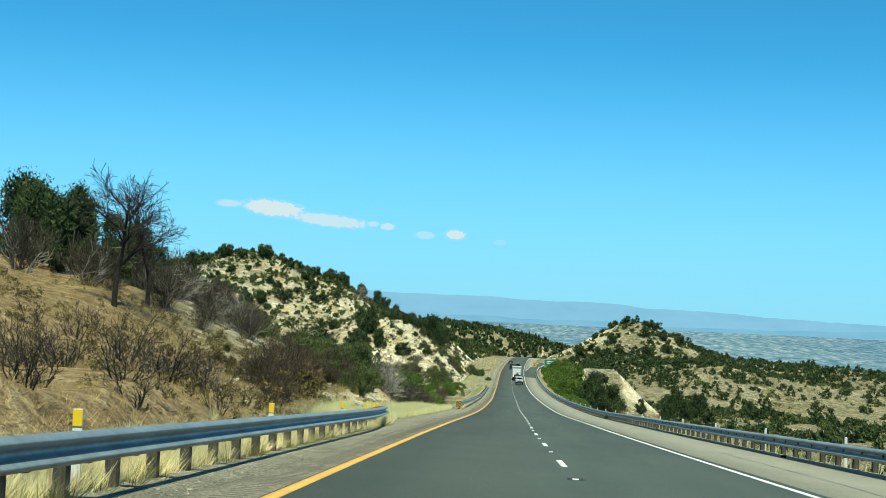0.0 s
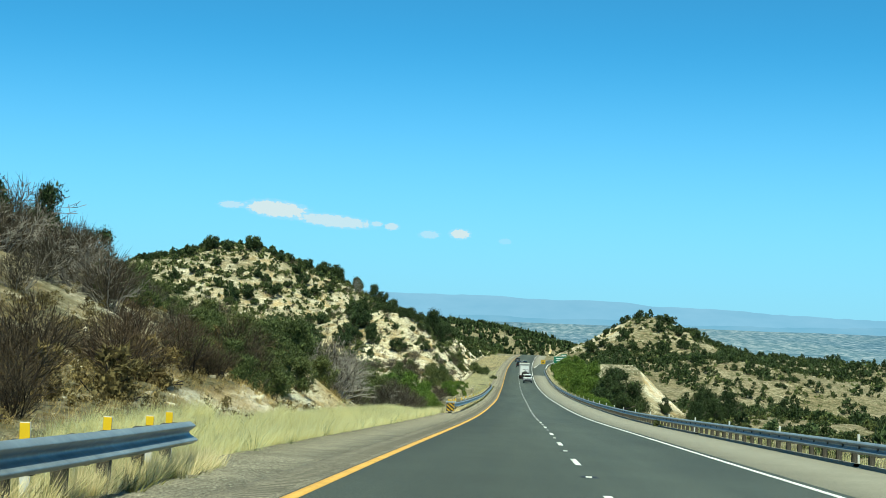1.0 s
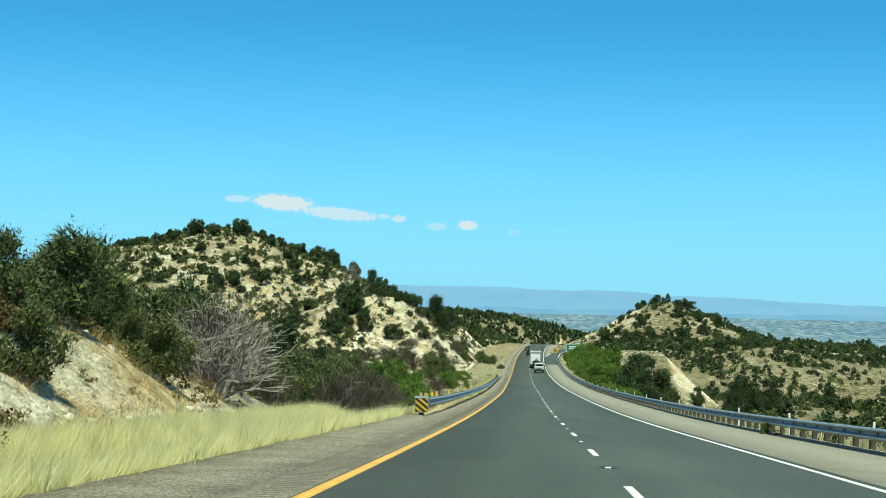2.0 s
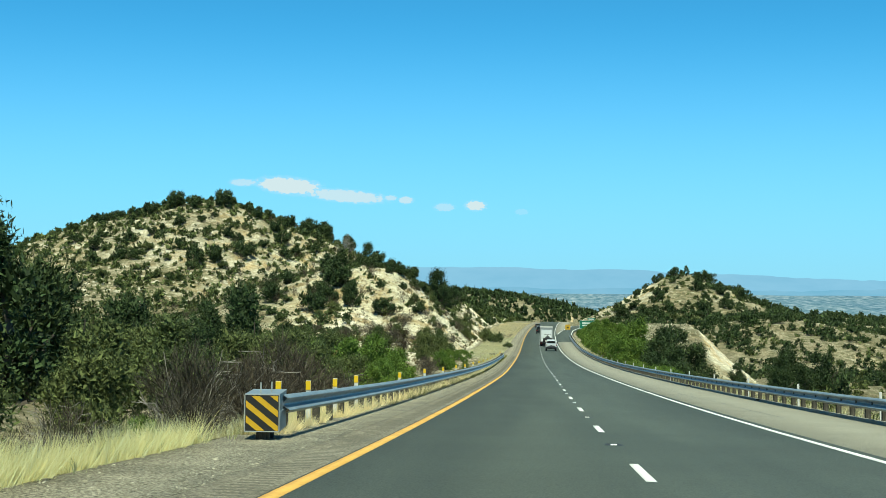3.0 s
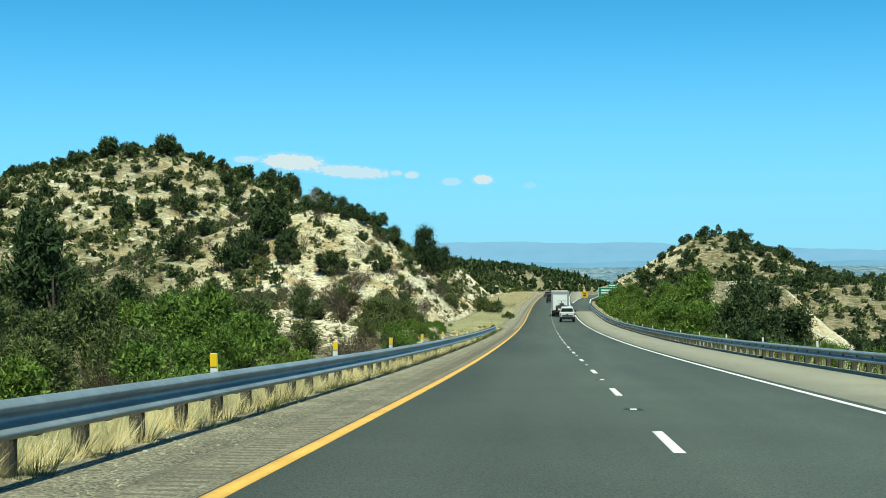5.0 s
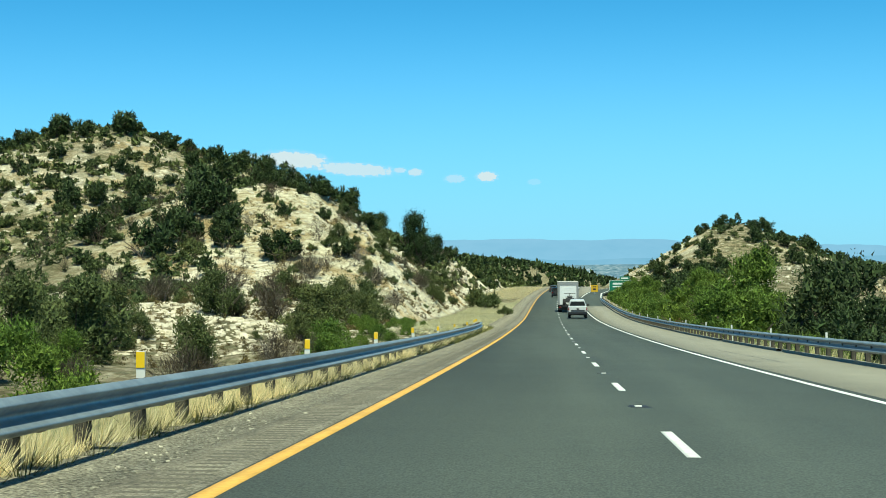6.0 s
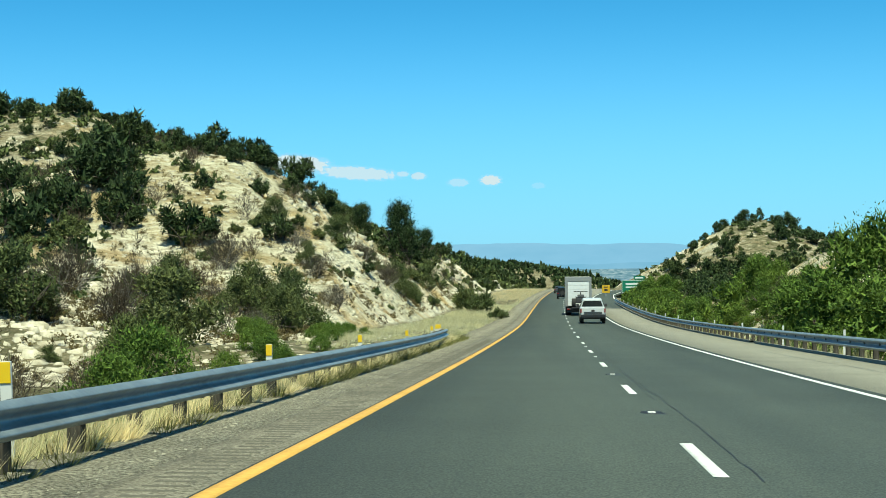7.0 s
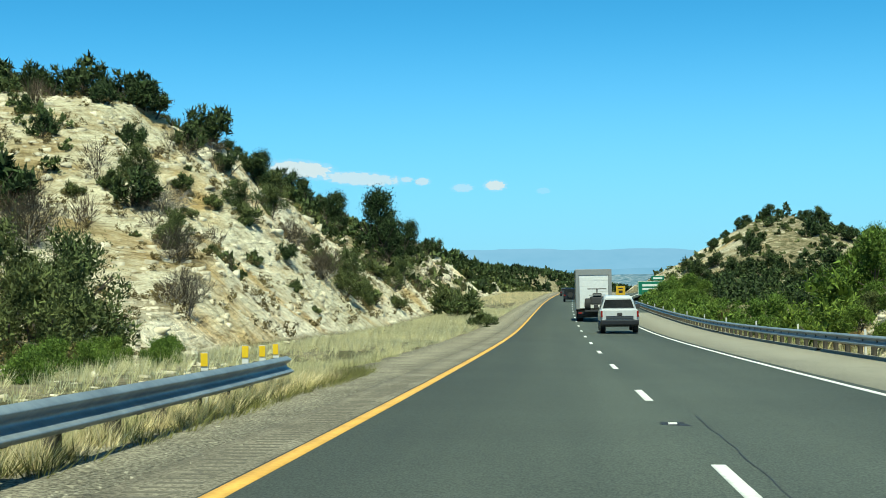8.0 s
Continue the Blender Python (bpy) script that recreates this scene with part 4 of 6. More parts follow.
plant(lush_a, [(251, -14.6, 4.6), (256, -17.8, 5.0), (247, -12.8, 3.4), (250, -15.5, 3.6), (272, -24, 4.0), (276, -20.5, 3.4), (268, -20, 3.2), (217, -11.5, 2.8), (223, -10.5, 2.4), (209, -12.5, 3.0), (229, -12, 3.0), (236, -12.5, 3.2), (243, -13, 3.0), (202, -11, 2.4), (262, -13.5, 2.6), (279.8, -18.7, 1.9), (148, -10, 1.6),
               (331, -10.0, 0.8), (332.5, -10.5, 0.85), (329.5, -10.4, 0.75), (335, -10.6, 0.8), (327, -9.8, 0.7), (337, -10.2, 0.7), (333, -11.4, 0.9), (330.5, -11.2, 0.8), (472, 13.6, 3.8), (480, 14.5, 4.0), (488, 14, 3.8), (476, 17, 4.2), (495, 16, 4), (524, 14.5, 4.4), (531, 16.2, 4.8), (540, 15.2, 3.8)]
      + [(s, o, k) for s, o, k in spots(R1, 8, 345, 400, 11.8, 17, 2.2, 3.8)])
plant(lush_b, [(292, 12.6, 2.0), (298, 13.2, 2.3), (286, 12.2, 1.8), (304, 13.0, 2.1), (310, 12.4, 1.8), (238, 11.6, 1.9), (243, 12.4, 2.2), (248, 12.0, 2.0), (254, 12.8, 2.2), (260, 12.2, 1.9), (268, 12.6, 2.2), (232, -10, 1.8), (180, -9.2, 1.3), (298, -11, 2.2), (305, -12, 2.4), (340, 12.6, 2.4), (341, 11.9, 1.8),
               (372, 11.8, 2.0), (384, 12.4, 2.4)] )
lush_far = tree("willow_bush", "bright yellow-green leafy bush along the far guard rail", "bush", LUSH, 26, 2400, 0.88, 0.92, 0.042, 0.0, TREEBARK, 22, "green bushes", 0.05)
plant(lush_far, spots(R1, 16, 370, 530, 12.5, 20, 2.4, 4.0) + spots(R1, 18, 390, 520, 11.8, 17, 2.2, 3.8) + spots(R1, 10, 440, 520, 17, 26, 3.0, 4.4))
plant(copy_thing(lush_b, Matrix.Identity(4)), [(315, -10.3, 1.3), (313, -9.4, 1.0), (317.5, -11.2, 1.3), (311, -11, 1.1), (326, -9.6, 0.9), (329, -10.2, 1.0), (322, -12, 1.3), (319, -9, 0.9), (308, -9, 0.9), (304, -10.4, 1.1), (298, -8.6, 0.8), (325, -13.2, 1.5),
                                                 (340, -10.8, 0.9), (343, -11.4, 0.9), (337, -11.6, 1.0), (334, -9.2, 0.7)])
plant(copy_thing(olive_b, Matrix.Identity(4)), [(125.5, 8.35, 0.62)])
plant(dry_a, [(92, -11.5, 1.6), (97, -12.2, 1.6), (102, -10.8, 1.3), (74, -14, 1.3), (68, -10.2, 1.6), (62, -9.8, 1.3), (71, -9.4, 1.6),
              (78, -10.4, 1.7), (56, -12, 1.2), (198, -20, 3.0), (276, -22, 2.8), (430, 14, 3.0), (433, 17, 2.8)])
plant(bare_a, [(98, -24.5, 3.2), (103, -23, 3.0), (108, -21.5, 2.8), (101, -20, 3.0), (97, -17, 2.8), (94, -22, 3.4), (115, -16.5, 2.8), (126, -15.5, 3.2), (133, -10.6, 2.6), (155, -10.5, 3.0), (160, -9.6, 3.0), (165, -10.8, 3.6), (171, -9.8, 3.2), (176, -11.4, 3.6), (186, -10, 2.4), (88, -25, 3.6),
               (84, -28, 3.8), (105, -26, 4), (112, -29, 4), (352, -13.2, 1.8), (397, -17.5, 2.4), (388, -14, 2.2), (362, -16, 1.8), (344, -19, 1.6)] + spots(R1, 14, 140, 300, -16, -9, 1.6, 2.8) + spots(R1, 20, 88, 128, -30, -14, 1.5, 2.4))
plant(bare_b, [(108, -24.5, 3.8), (129, -12.0, 4.2), (126, -11.2, 3.4), (121, -13, 2.4), (101, -23, 3.0), (140, -9.6, 2.0), (326, -19, 2.0), (334, -14.5, 1.6), (371, -19, 2.0)])
brown_twig = bare_shrub("twiggy_brown_shrub", "dark brown twiggy shrub with few dead leaves on the bank", DARKTWIG, 17, 1500, BARK, 2, group="brown shrubs")
plant(brown_twig, [(66, -10.2, 2.0), (70, -11.2, 2.5), (75, -10.4, 2.2), (80, -11.6, 2.6), (85, -10.8, 1.9), (90, -12.2, 1.9), (61, -12.7, 2.3), (64, -9.4, 1.5), (95, -11, 2.4),
                   *spots(R1, 8, 66, 94, -15, -9.2, 1.3, 2.1), (320.4, -20.4, 1.9), (324, -18.6, 2.3), (344, -20.6, 2.6), (309, -21, 1.3), (350, -23, 2.0)])
silver = bare_shrub("dead_shrub", "large silver-grey dead shrub with drooping bare branches", GREYTWIG, 19, 300, GREYBARK, 3, 1.0, "bare shrubs", 9, 0.026)
plant(silver, [(121.5, -10.4, 3.6), (126, -11.6, 3.4), (98, -18.5, 2.6), (101, -20, 2.4)])
plant(burnt_a, [(62, -15.9, 3.0), (48, -15.5, 2.2), (44, -14.5, 2.5), (50, -18.5, 2.2), (55, -13.5, 1.9), (40, -9.0, 1.9), (46, -9.5, 2.0), (52, -9.0, 1.4), (36, -11.5, 1.6), (44, -12.5, 1.5), (58, -11, 1.5), (62, -14, 1.6), (50, -14.5, 1.6), (33, -8.4, 1.5), (29, -9.2, 1.7), (66, -17, 1.4), (31, -7.6, 1.5), (38, -7.2, 1.2),
                (25, -8, 1.4), (55, -8.4, 1.3), (72, -13, 1.8)] + spots(R1, 18, 28, 78, -20, -9, 1.1, 2.0))
# foot of the cut
olive_c = tree("scrub_oak", "dense olive green scrub oak at the foot of the road cut", "bush", OLIVE, 15, 9500, 0.82, 0.98, 0.020, 0.0, TREEBARK, 30, "scrub oaks", 0.05)
plant(olive_c, [(341.5, -14.0, 3.2), (345, -15.0, 2.8), (343, -16.5, 2.8), (391, -13.2, 2.4), (395, -12.6, 2.0), (455, -10.8, 2.2), (459, -11.5, 2.4), (449, -12, 1.8), (440, -15, 2.2), (425, -14, 2.0), (410, -15.5, 2.4),
                (350, -18.2, 1.7), (366, -17.2, 1.6), (374, -21, 2.0), (381, -17.5, 1.8), (403, -20, 2.2), (415, -22, 2.4), (310, -24.1, 2.0), (314, -26.8, 2.7), (307.5, -26.2, 2.3), (344, -21.2, 2.5), (320.5, -20.8, 1.4), (317.2, -15.6, 1.4), (301.9, -28.3, 3.2), (306.9, -24.7, 1.9), (281.8, -19.5, 1.6), (305, -19.5, 0.9), (312, -17.5, 0.7), (326, -25.5, 1.1), (313, -21.4, 0.6)])
# crooked shrubs and dark junipers over the rubble and the face of the spur
plant(copy_thing(bare_a, Matrix.Identity(4)), [(335.4, -24.4, 3.2), (335.1, -21.0, 2.6), (328, -27.5, 2.6), (360.6, -21.8, 2.6)])
plant(copy_thing(hill_a, Matrix.Identity(4)), [(365.9, -25.7, 4.2), (364.8, -37.9, 4.4), (372.6, -32.1, 3.6), (372.7, -46.0, 4.4), (369.6, -35.9, 3.8), (370.0, -20.1, 2.6), (313.2, -28.2, 3.0)])
plant(copy_thing(olive_c, Matrix.Identity(4)), [(312.9, -15.0, 1.7), (339.3, -14.3, 2.6), (340.5, -16.8, 2.5)])
# bushes that hide the foot of the exit signs, and a brown thicket before them
plant(copy_thing(lush_a, Matrix.Identity(4)), [(540, 17.0, 4.6), (533, 19.0, 5.0), (527, 20.5, 4.6), (545, 19.5, 4.8), (519, 18.5, 3.8)])
plant(copy_thing(bare_a, Matrix.Identity(4)), [(492, 14.5, 3.4), (490, 15.8, 3.2), (495, 16.0, 3.4), (498, 13.6, 2.8)])
# yellow-green scrub and broken stone over the flank of the knoll beside the rail
plant(copy_thing(lush_b, Matrix.Identity(4)), [(366, 13.0, 1.7), (362, 14.0, 1.6), (358, 12.6, 1.5), (353, 13.2, 1.7), (371, 12.4, 1.7), (377, 12.6, 1.6), (356, 15.2, 1.6), (369, 14.4, 1.5), (348, 12.6, 1.5)])
plant(copy_thing(olive_b, Matrix.Identity(4)), [(360, 15.2, 1.8), (367.5, 13.8, 1.5), (355, 14.2, 1.4), (374, 13.6, 1.9), (351, 15.0, 1.8)])
plant(copy_thing(dry_a, Matrix.Identity(4)), [(364, 12.4, 1.1), (360, 13.0, 1.0), (356, 13.2, 0.9), (369, 12.2, 1.0), (373, 14.6, 1.2), (350, 13.8, 1.0)])
# a dark stand of junipers on the shoulder of the spur
plant(copy_thing(hill_b, Matrix.Identity(4)), [(386, -38.3, 5.0), (376.6, -33.6, 4.4), (381, -36.5, 4.8), (387, -35.2, 4.2), (376.5, -37.0, 4.6)])
# weeds that grow up between the posts of the second rail
plant(copy_thing(lush_b, Matrix.Identity(4)), [(q, -4.45 - 0.3 * R1.random(), R1.uniform(0.30, 0.52)) for q in (214, 229, 241, 250, 257, 263.5, 271, 276.5, 284, 290, 297.5, 303, 309, 316)])

# ---- the wild scrub of the slopes ----
clumped = lambda s, o: lumps(o, s, 26) + 0.5 * lumps(o + 9, s, 9) > -0.22
dark = np.concatenate([scatter(PLANTS, 1150, 345, 660, -175, -30, clumped), scatter(PLANTS, 950, 560, 800, -90, -15)])
near = dark[:, 0] < 530
scrub("juniper_scrub", "dark green juniper scrub scattered over pale rocky slopes", JUNIPER, dark[near], PLANTS.uniform(0.8, 2.3, near.sum()),
      lambda r: leaf_cloud(r, 260, 0.85, 0.85, 0.85, 0.125, 10, 0.08))
scrub("juniper_scrub", "dark green juniper scrub on the hillside further off", JUNIPER, dark[~near], PLANTS.uniform(1.3, 3.4, (~near).sum()),
      lambda r: leaf_cloud(r, 150, 0.85, 0.85, 0.85, 0.18, 10, 0.08))
low = np.concatenate([scatter(PLANTS, 7000, 325, 640, -160, -15, lambda s, o: (PLANTS.random(len(s)) < np.where((s > 342) & (s < 480), np.clip((-o - 22) / 12, 0.07, 1), np.clip((-o - 8) / 25, 0.25, 1)))), scatter(PLANTS, 1000, 430, 720, 18, 170), scatter(PLANTS, 1500, 620, 820, -90, -13)])
low = np.concatenate([low, scatter(PLANTS, 150, 322, 350, -42, -27)])
near = (low[:, 0] < 400) & (low[:, 1] > -70) & (low[:, 1] < 0)
scrub("olive_scrub", "olive grey low scrub on the rocky slope", OLIVE, low[near], PLANTS.uniform(0.5, 1.4, near.sum()),
      lambda r: leaf_cloud(r, 150, 0.95, 0.95, 0.72, 0.13, 9, 0.05))
scrub("olive_scrub", "olive grey low scrub on the rocky hillsides", OLIVE, low[~near], PLANTS.uniform(0.7, 2.1, (~near).sum()),
      lambda r: leaf_cloud(r, 56, 0.95, 0.95, 0.72, 0.24, 6, 0.05))
right_dark = np.concatenate([scatter(PLANTS, 75, 570, 690, 26, 75), scatter(PLANTS, 110, 540, 630, 20, 60), scatter(PLANTS, 1000, 560, 760, 76, 250, clumped), scatter(PLANTS, 180, 610, 730, 76, 130), scatter(PLANTS, 620, 380, 600, 26, 190, clumped), scatter(PLANTS, 140, 450, 585, 50, 92), scatter(PLANTS, 120, 200, 380, 40, 110), scatter(PLANTS, 60, 400, 560, 18, 40)])
scrub("juniper_scrub", "dark green junipers over the hill beyond the guard rail", JUNIPER, right_dark, PLANTS.uniform(1.4, 3.6, len(right_dark)),
      lambda r: leaf_cloud(r, 230, 0.85, 0.85, 0.9, 0.13, 12, 0.08))
far_dark = np.concatenate([scatter(PLANTS, 6500, 1120, 1520, -330, 160), scatter(PLANTS, 500, 760, 1700, 20, 420)])
scrub("far_woods", "dark juniper woods on the ridge beyond the road", JUNIPER, far_dark, PLANTS.uniform(2.4, 4.6, len(far_dark)),
      lambda r: leaf_cloud(r, 34, 0.75, 0.75, 0.9, 0.36, 4, 0.1))
twigs = scatter(PLANTS, 800, 325, 560, -90, -14)
scrub("bare_scrub", "grey leafless scrub between the junipers", GREYTWIG, twigs, PLANTS.uniform(0.8, 2.2, len(twigs)), lambda r: twig_cloud(r, 150, 0.55, 0.8, 0.05))


tufts = np.concatenate([scatter(PLANTS, 1500, 322, 480, -32, -11.5), scatter(PLANTS, 300, 56, 130, -20, -8.5), scatter(PLANTS, 420, 22, 92, -27, -7), scatter(PLANTS, 420, 298, 346, -31, -12)])
scrub("dry_tufts", "small brown and olive dry tufts on the bare cut slopes", DRY, tufts, PLANTS.uniform(0.25, 0.85, len(tufts)), lambda r: leaf_cloud(r, 170, 0.9, 0.9, 0.8, 0.085, 5, 0.05, fill=0.1))
near_right = np.concatenate([scatter(PLANTS, 170, 285, 420, 34, 90), scatter(PLANTS, 120, 120, 300, 17, 60), scatter(PLANTS, 60, 372, 430, 18, 34)])
scrub("low_green_scrub", "low olive and green scrub below the guard rail", OLIVE, near_right, PLANTS.uniform(0.8, 2.4, len(near_right)), lambda r: leaf_cloud(r, 300, 0.85, 0.85, 0.8, 0.12, 9, 0.06))

# ---- rocks ----
def rock_shape(rng, count=14):
    d = np.sign(rng.normal(size=(count, 3))) * rng.uniform(0.3, 1.0, (count, 3))
    d /= np.linalg.norm(d, axis=1)[:, None]
    d *= rng.uniform(0.55, 1.15, (count, 1)) * np.array([1, 0.8, 0.7])
    bm = bmesh.new()
    for q in d:
        bm.verts.new(q)
    bmesh.ops.convex_hull(bm, input=bm.verts)
    bmesh.ops.delete(bm, geom=[v for v in bm.verts if not v.link_faces], context="VERTS")
    bmesh.ops.triangulate(bm, faces=bm.faces)
    bm.verts.index_update()
    v = np.array([q.co[:] for q in bm.verts])
    f = np.array([[q.index for q in t.verts] for t in bm.faces])
    bm.free()
    return v, f


def rocks(name, label, pts, sizes, mat, flush=False):
    rng = np.random.default_rng(len(pts))
    shapes = [rock_shape(rng, 7 if flush else 14) for _ in range(8)]
    z = ground_at(pts[:, 0], pts[:, 1])
    p = along(pts[:, 0], pts[:, 1])
    if flush:
        z = p[:, 2] - 0.014
    vs, fs, k = [], [], 0
    for i in range(len(pts)):
        v, f = shapes[i % 8]
        a = rng.random() * 6.283
        c, q = math.cos(a), math.sin(a)
        v = v * sizes[i] * rng.uniform(0.6, 1.3, 3)
        v = np.stack([v[:, 0] * c - v[:, 1] * q, v[:, 0] * q + v[:, 1] * c, v[:, 2]], -1) + np.array([p[i, 0], p[i, 1], z[i] - 0.2 * sizes[i]])
        vs.append(v)
        fs.append(f + k)
        k += len(v)
    ob = net(name, np.concatenate(vs), np.concatenate(fs), mat)
    tagged(ob, label, "rocks", kind="stuff")


RK = np.random.default_rng(77)
a = scatter(RK, 420, 344, 384, 11.6, 16)
rocks("rocks", "pale broken stone over the flank of the knoll", a, RK.uniform(0.12, 0.42, len(a)), LIMESTONE)
a = scatter(RK, 900, 322, 372, 14, 36)
rocks("rocks", "small pale stones on the bare sandy knoll", a, RK.uniform(0.06, 0.32, len(a)), LIMESTONE)
a = scatter(RK, 1500, 316, 352, -32, -11)
rocks("rocks", "broken pale limestone blocks at the foot of the road cut", a, RK.uniform(0.06, 0.30, len(a)) * np.where(RK.random(len(a)) < 0.08, 1.9, 1), LIMESTONE)
a = scatter(RK, 700, 288, 336, -13, -5.8)
rocks("rocks", "pale rubble and broken stone behind the guard rail", a, RK.uniform(0.05, 0.26, len(a)), LIMESTONE)
a = np.concatenate([scatter(RK, 1900, 305, 347, -30, -15.5), scatter(RK, 500, 312, 332, -25, -16)])
rocks("rocks", "large pale limestone blocks tumbled down the slope", a, RK.uniform(0.12, 0.46, len(a)) * np.where(RK.random(len(a)) < 0.06, 1.7, 1), LIMESTONE)
a = scatter(RK, 1100, 344, 410, -42, -13)
rocks("rocks", "weathered limestone blocks breaking out of the spur", a, RK.uniform(0.18, 0.55, len(a)) * np.where(RK.random(len(a)) < 0.08, 1.6, 1), LIMESTONE)
a = scatter(RK, 3400, 340, 450, -36, -10.8)
rocks("rocks", "small pale rubble on the road cut", a, RK.uniform(0.05, 0.30, len(a)), LIMESTONE)
a = scatter(RK, 3600, 420, 640, -150, -14)
rocks("rocks", "pale limestone outcrops on the far hillside", a, RK.uniform(0.3, 1.25, len(a)), LIMESTONE)
a = scatter(RK, 1700, 560, 740, 20, 110)
rocks("rocks", "pale limestone outcrops on the hill beyond the exit", a, RK.uniform(0.25, 0.85, len(a)), LIMESTONE)
a = scatter(RK, 300, 55, 130, -16, -7.8)
rocks("rocks", "small pale stones on the bank", a, RK.uniform(0.06, 0.28, len(a)), LIMESTONE)


# ---- grass ----
def grass(name, label, mat, pts, high, blades=14, lean=0.9, fine=True):
    rng = np.random.default_rng(len(pts) + 1)
    n = len(pts) * blades
    i = np.repeat(np.arange(len(pts)), blades)
    p = along(pts[:, 0], pts[:, 1])
    p[:, 2] = np.maximum(ground_at(pts[:, 0], pts[:, 1]), np.where((pts[:, 1] > -5) & (pts[:, 1] < 0), p[:, 2] - 0.04, -999))
    h = np.broadcast_to(high, (len(pts),))[i] * rng.uniform(0.5, 1.15, n)
    a = rng.random(n) * 6.283
    sp = rng.random(n) * 0.10
    base = p[i] + np.stack([np.cos(a) * sp, np.sin(a) * sp, -0.03 + 0 * a], -1)
    ln = lean * rng.random(n)
    tip = base + np.stack([np.cos(a) * ln * h + 0.12 * h, np.sin(a) * ln * h, h], -1)
    side = np.stack([-np.sin(a + 0.8), np.cos(a + 0.8), 0 * a], -1) * (0.003 + 0.0042 * rng.random(n))[:, None]
    mid = (base + tip) / 2 - np.stack([np.cos(a) * ln * h * 0.2, np.sin(a) * ln * h * 0.2, -0.08 * h], -1)
    v = np.stack([base - side, base + side, mid + side * 0.8, mid - side * 0.8, tip], 1).reshape(-1, 3)
    k = np.arange(n)[:, None] * 5
    f = np.concatenate([k + np.array([[0, 1, 2]]), k + np.array([[0, 2, 3]]), k + np.array([[3, 2, 4]])])
    if not fine:
        v = np.stack([base - side, base + side, tip], 1).reshape(-1, 3)
        f = tri_faces(v)
    ob = net(name, v, f, mat)
    tagged(ob, label, "grass", kind="stuff")


GR = np.random.default_rng(9)
a = scatter(GR, 7600, 60, 132, -7.9, -4.9)
grass("tall_dry_grass", "tall pale yellow dry grass along the verge", VERGESTRAW, a, GR.uniform(0.24, 0.58, len(a)), 26, 0.9, False)
a = scatter(GR, 350, 60, 134, -8.2, -4.7)
grass("greenish_grass", "half-dry greenish grass at the edge of the verge", GREENSTRAW, a, GR.uniform(0.25, 0.6, len(a)), 14)
a = np.concatenate([scatter(GR, 1300, 5, 58, -5.2, -4.2), scatter(GR, 4200, 134, 328, -5.2, -4.38), scatter(GR, 900, 306, 345, -7.5, -4.7)])
grass("rail_grass", "yellow and green grass tufts among the rail posts", GREENSTRAW, a, GR.uniform(0.16, 0.42, len(a)), 20, 0.8, False)
a = np.concatenate([scatter(GR, 1400, 5, 58, -7, -4.55), scatter(GR, 5200, 134, 328, -6.6, -4.6), scatter(GR, 4200, 322, 470, -10.6, -4.9)])
grass("dry_grass", "straw-coloured dry grass behind and beyond the rail", STRAW, a, GR.uniform(0.18, 0.44, len(a)), 22, 0.8, False)
a = np.concatenate([scatter(GR, 3200, 470, 640, -13.5, -4.8)])
grass("far_dry_grass", "yellow grass flat beside the far road", STRAW, a, GR.uniform(0.3, 0.6, len(a)), 9, 0.5, False)
a = np.concatenate([scatter(GR, 1600, 20, 260, 9.0, 12.5), scatter(GR, 1200, 260, 450, 9.0, 12.0)])
grass("rail_grass", "pale grass tufts behind the guard rail", GREENSTRAW, a, GR.uniform(0.25, 0.6, len(a)), 11, 0.6)
a = np.concatenate([scatter(GR, 2300, 134, 328, -4.85, -4.22), scatter(GR, 900, 4, 58, -4.8, -4.2)])
grass("pale_grass_clumps", "dense pale yellow-green grass clumps between the rail posts", STRAW, a, GR.uniform(0.16, 0.40, len(a)), 52, 1.0, False)
a = np.concatenate([scatter(GR, 8000, 20, 95, -27, -6.5), scatter(GR, 2200, 60, 130, -12.5, -8)])
grass("slope_grass", "short dry grass on the rust-brown slope", DULLSTRAW, a, GR.uniform(0.08, 0.34, len(a)), 9, 1.1, False)
a = np.concatenate([scatter(GR, 520, 286, 332, -4.5, -3.95), scatter(GR, 420, 150, 290, -4.4, -4.0), scatter(GR, 160, 10, 56, -4.4, -4.0)])
grass("dark_grass_tufts", "dark green and straw tussocks at the foot of the rail", TUFT, a, GR.uniform(0.12, 0.38, len(a)), 26, 1.3, False)

# ---- roadside furniture ----
WHITE_PLASTIC = plain("white_plastic", (0.58, 0.58, 0.55), 0.5)
REFLECT_YELLOW = plain("yellow_reflector", (0.70, 0.46, 0.015), 0.35)
REFLECT_BACK = plain("grey_sheet_metal", (0.42, 0.43, 0.42), 0.5, 0.4)
SIGN_GREEN = plain("green_sign_sheet", (0.004, 0.13, 0.075), 0.45)
SIGN_WHITE = plain("white_sign_sheet", (0.6, 0.62, 0.58), 0.45)
SIGN_YELLOW = plain("yellow_sign_sheet", (0.50, 0.30, 0.01), 0.45)
BLACK_SHEET = plain("black_sheeting", (0.012, 0.012, 0.012), 0.5)
POST_STEEL = plain("sign_post_steel", (0.32, 0.33, 0.33), 0.55, 0.6)


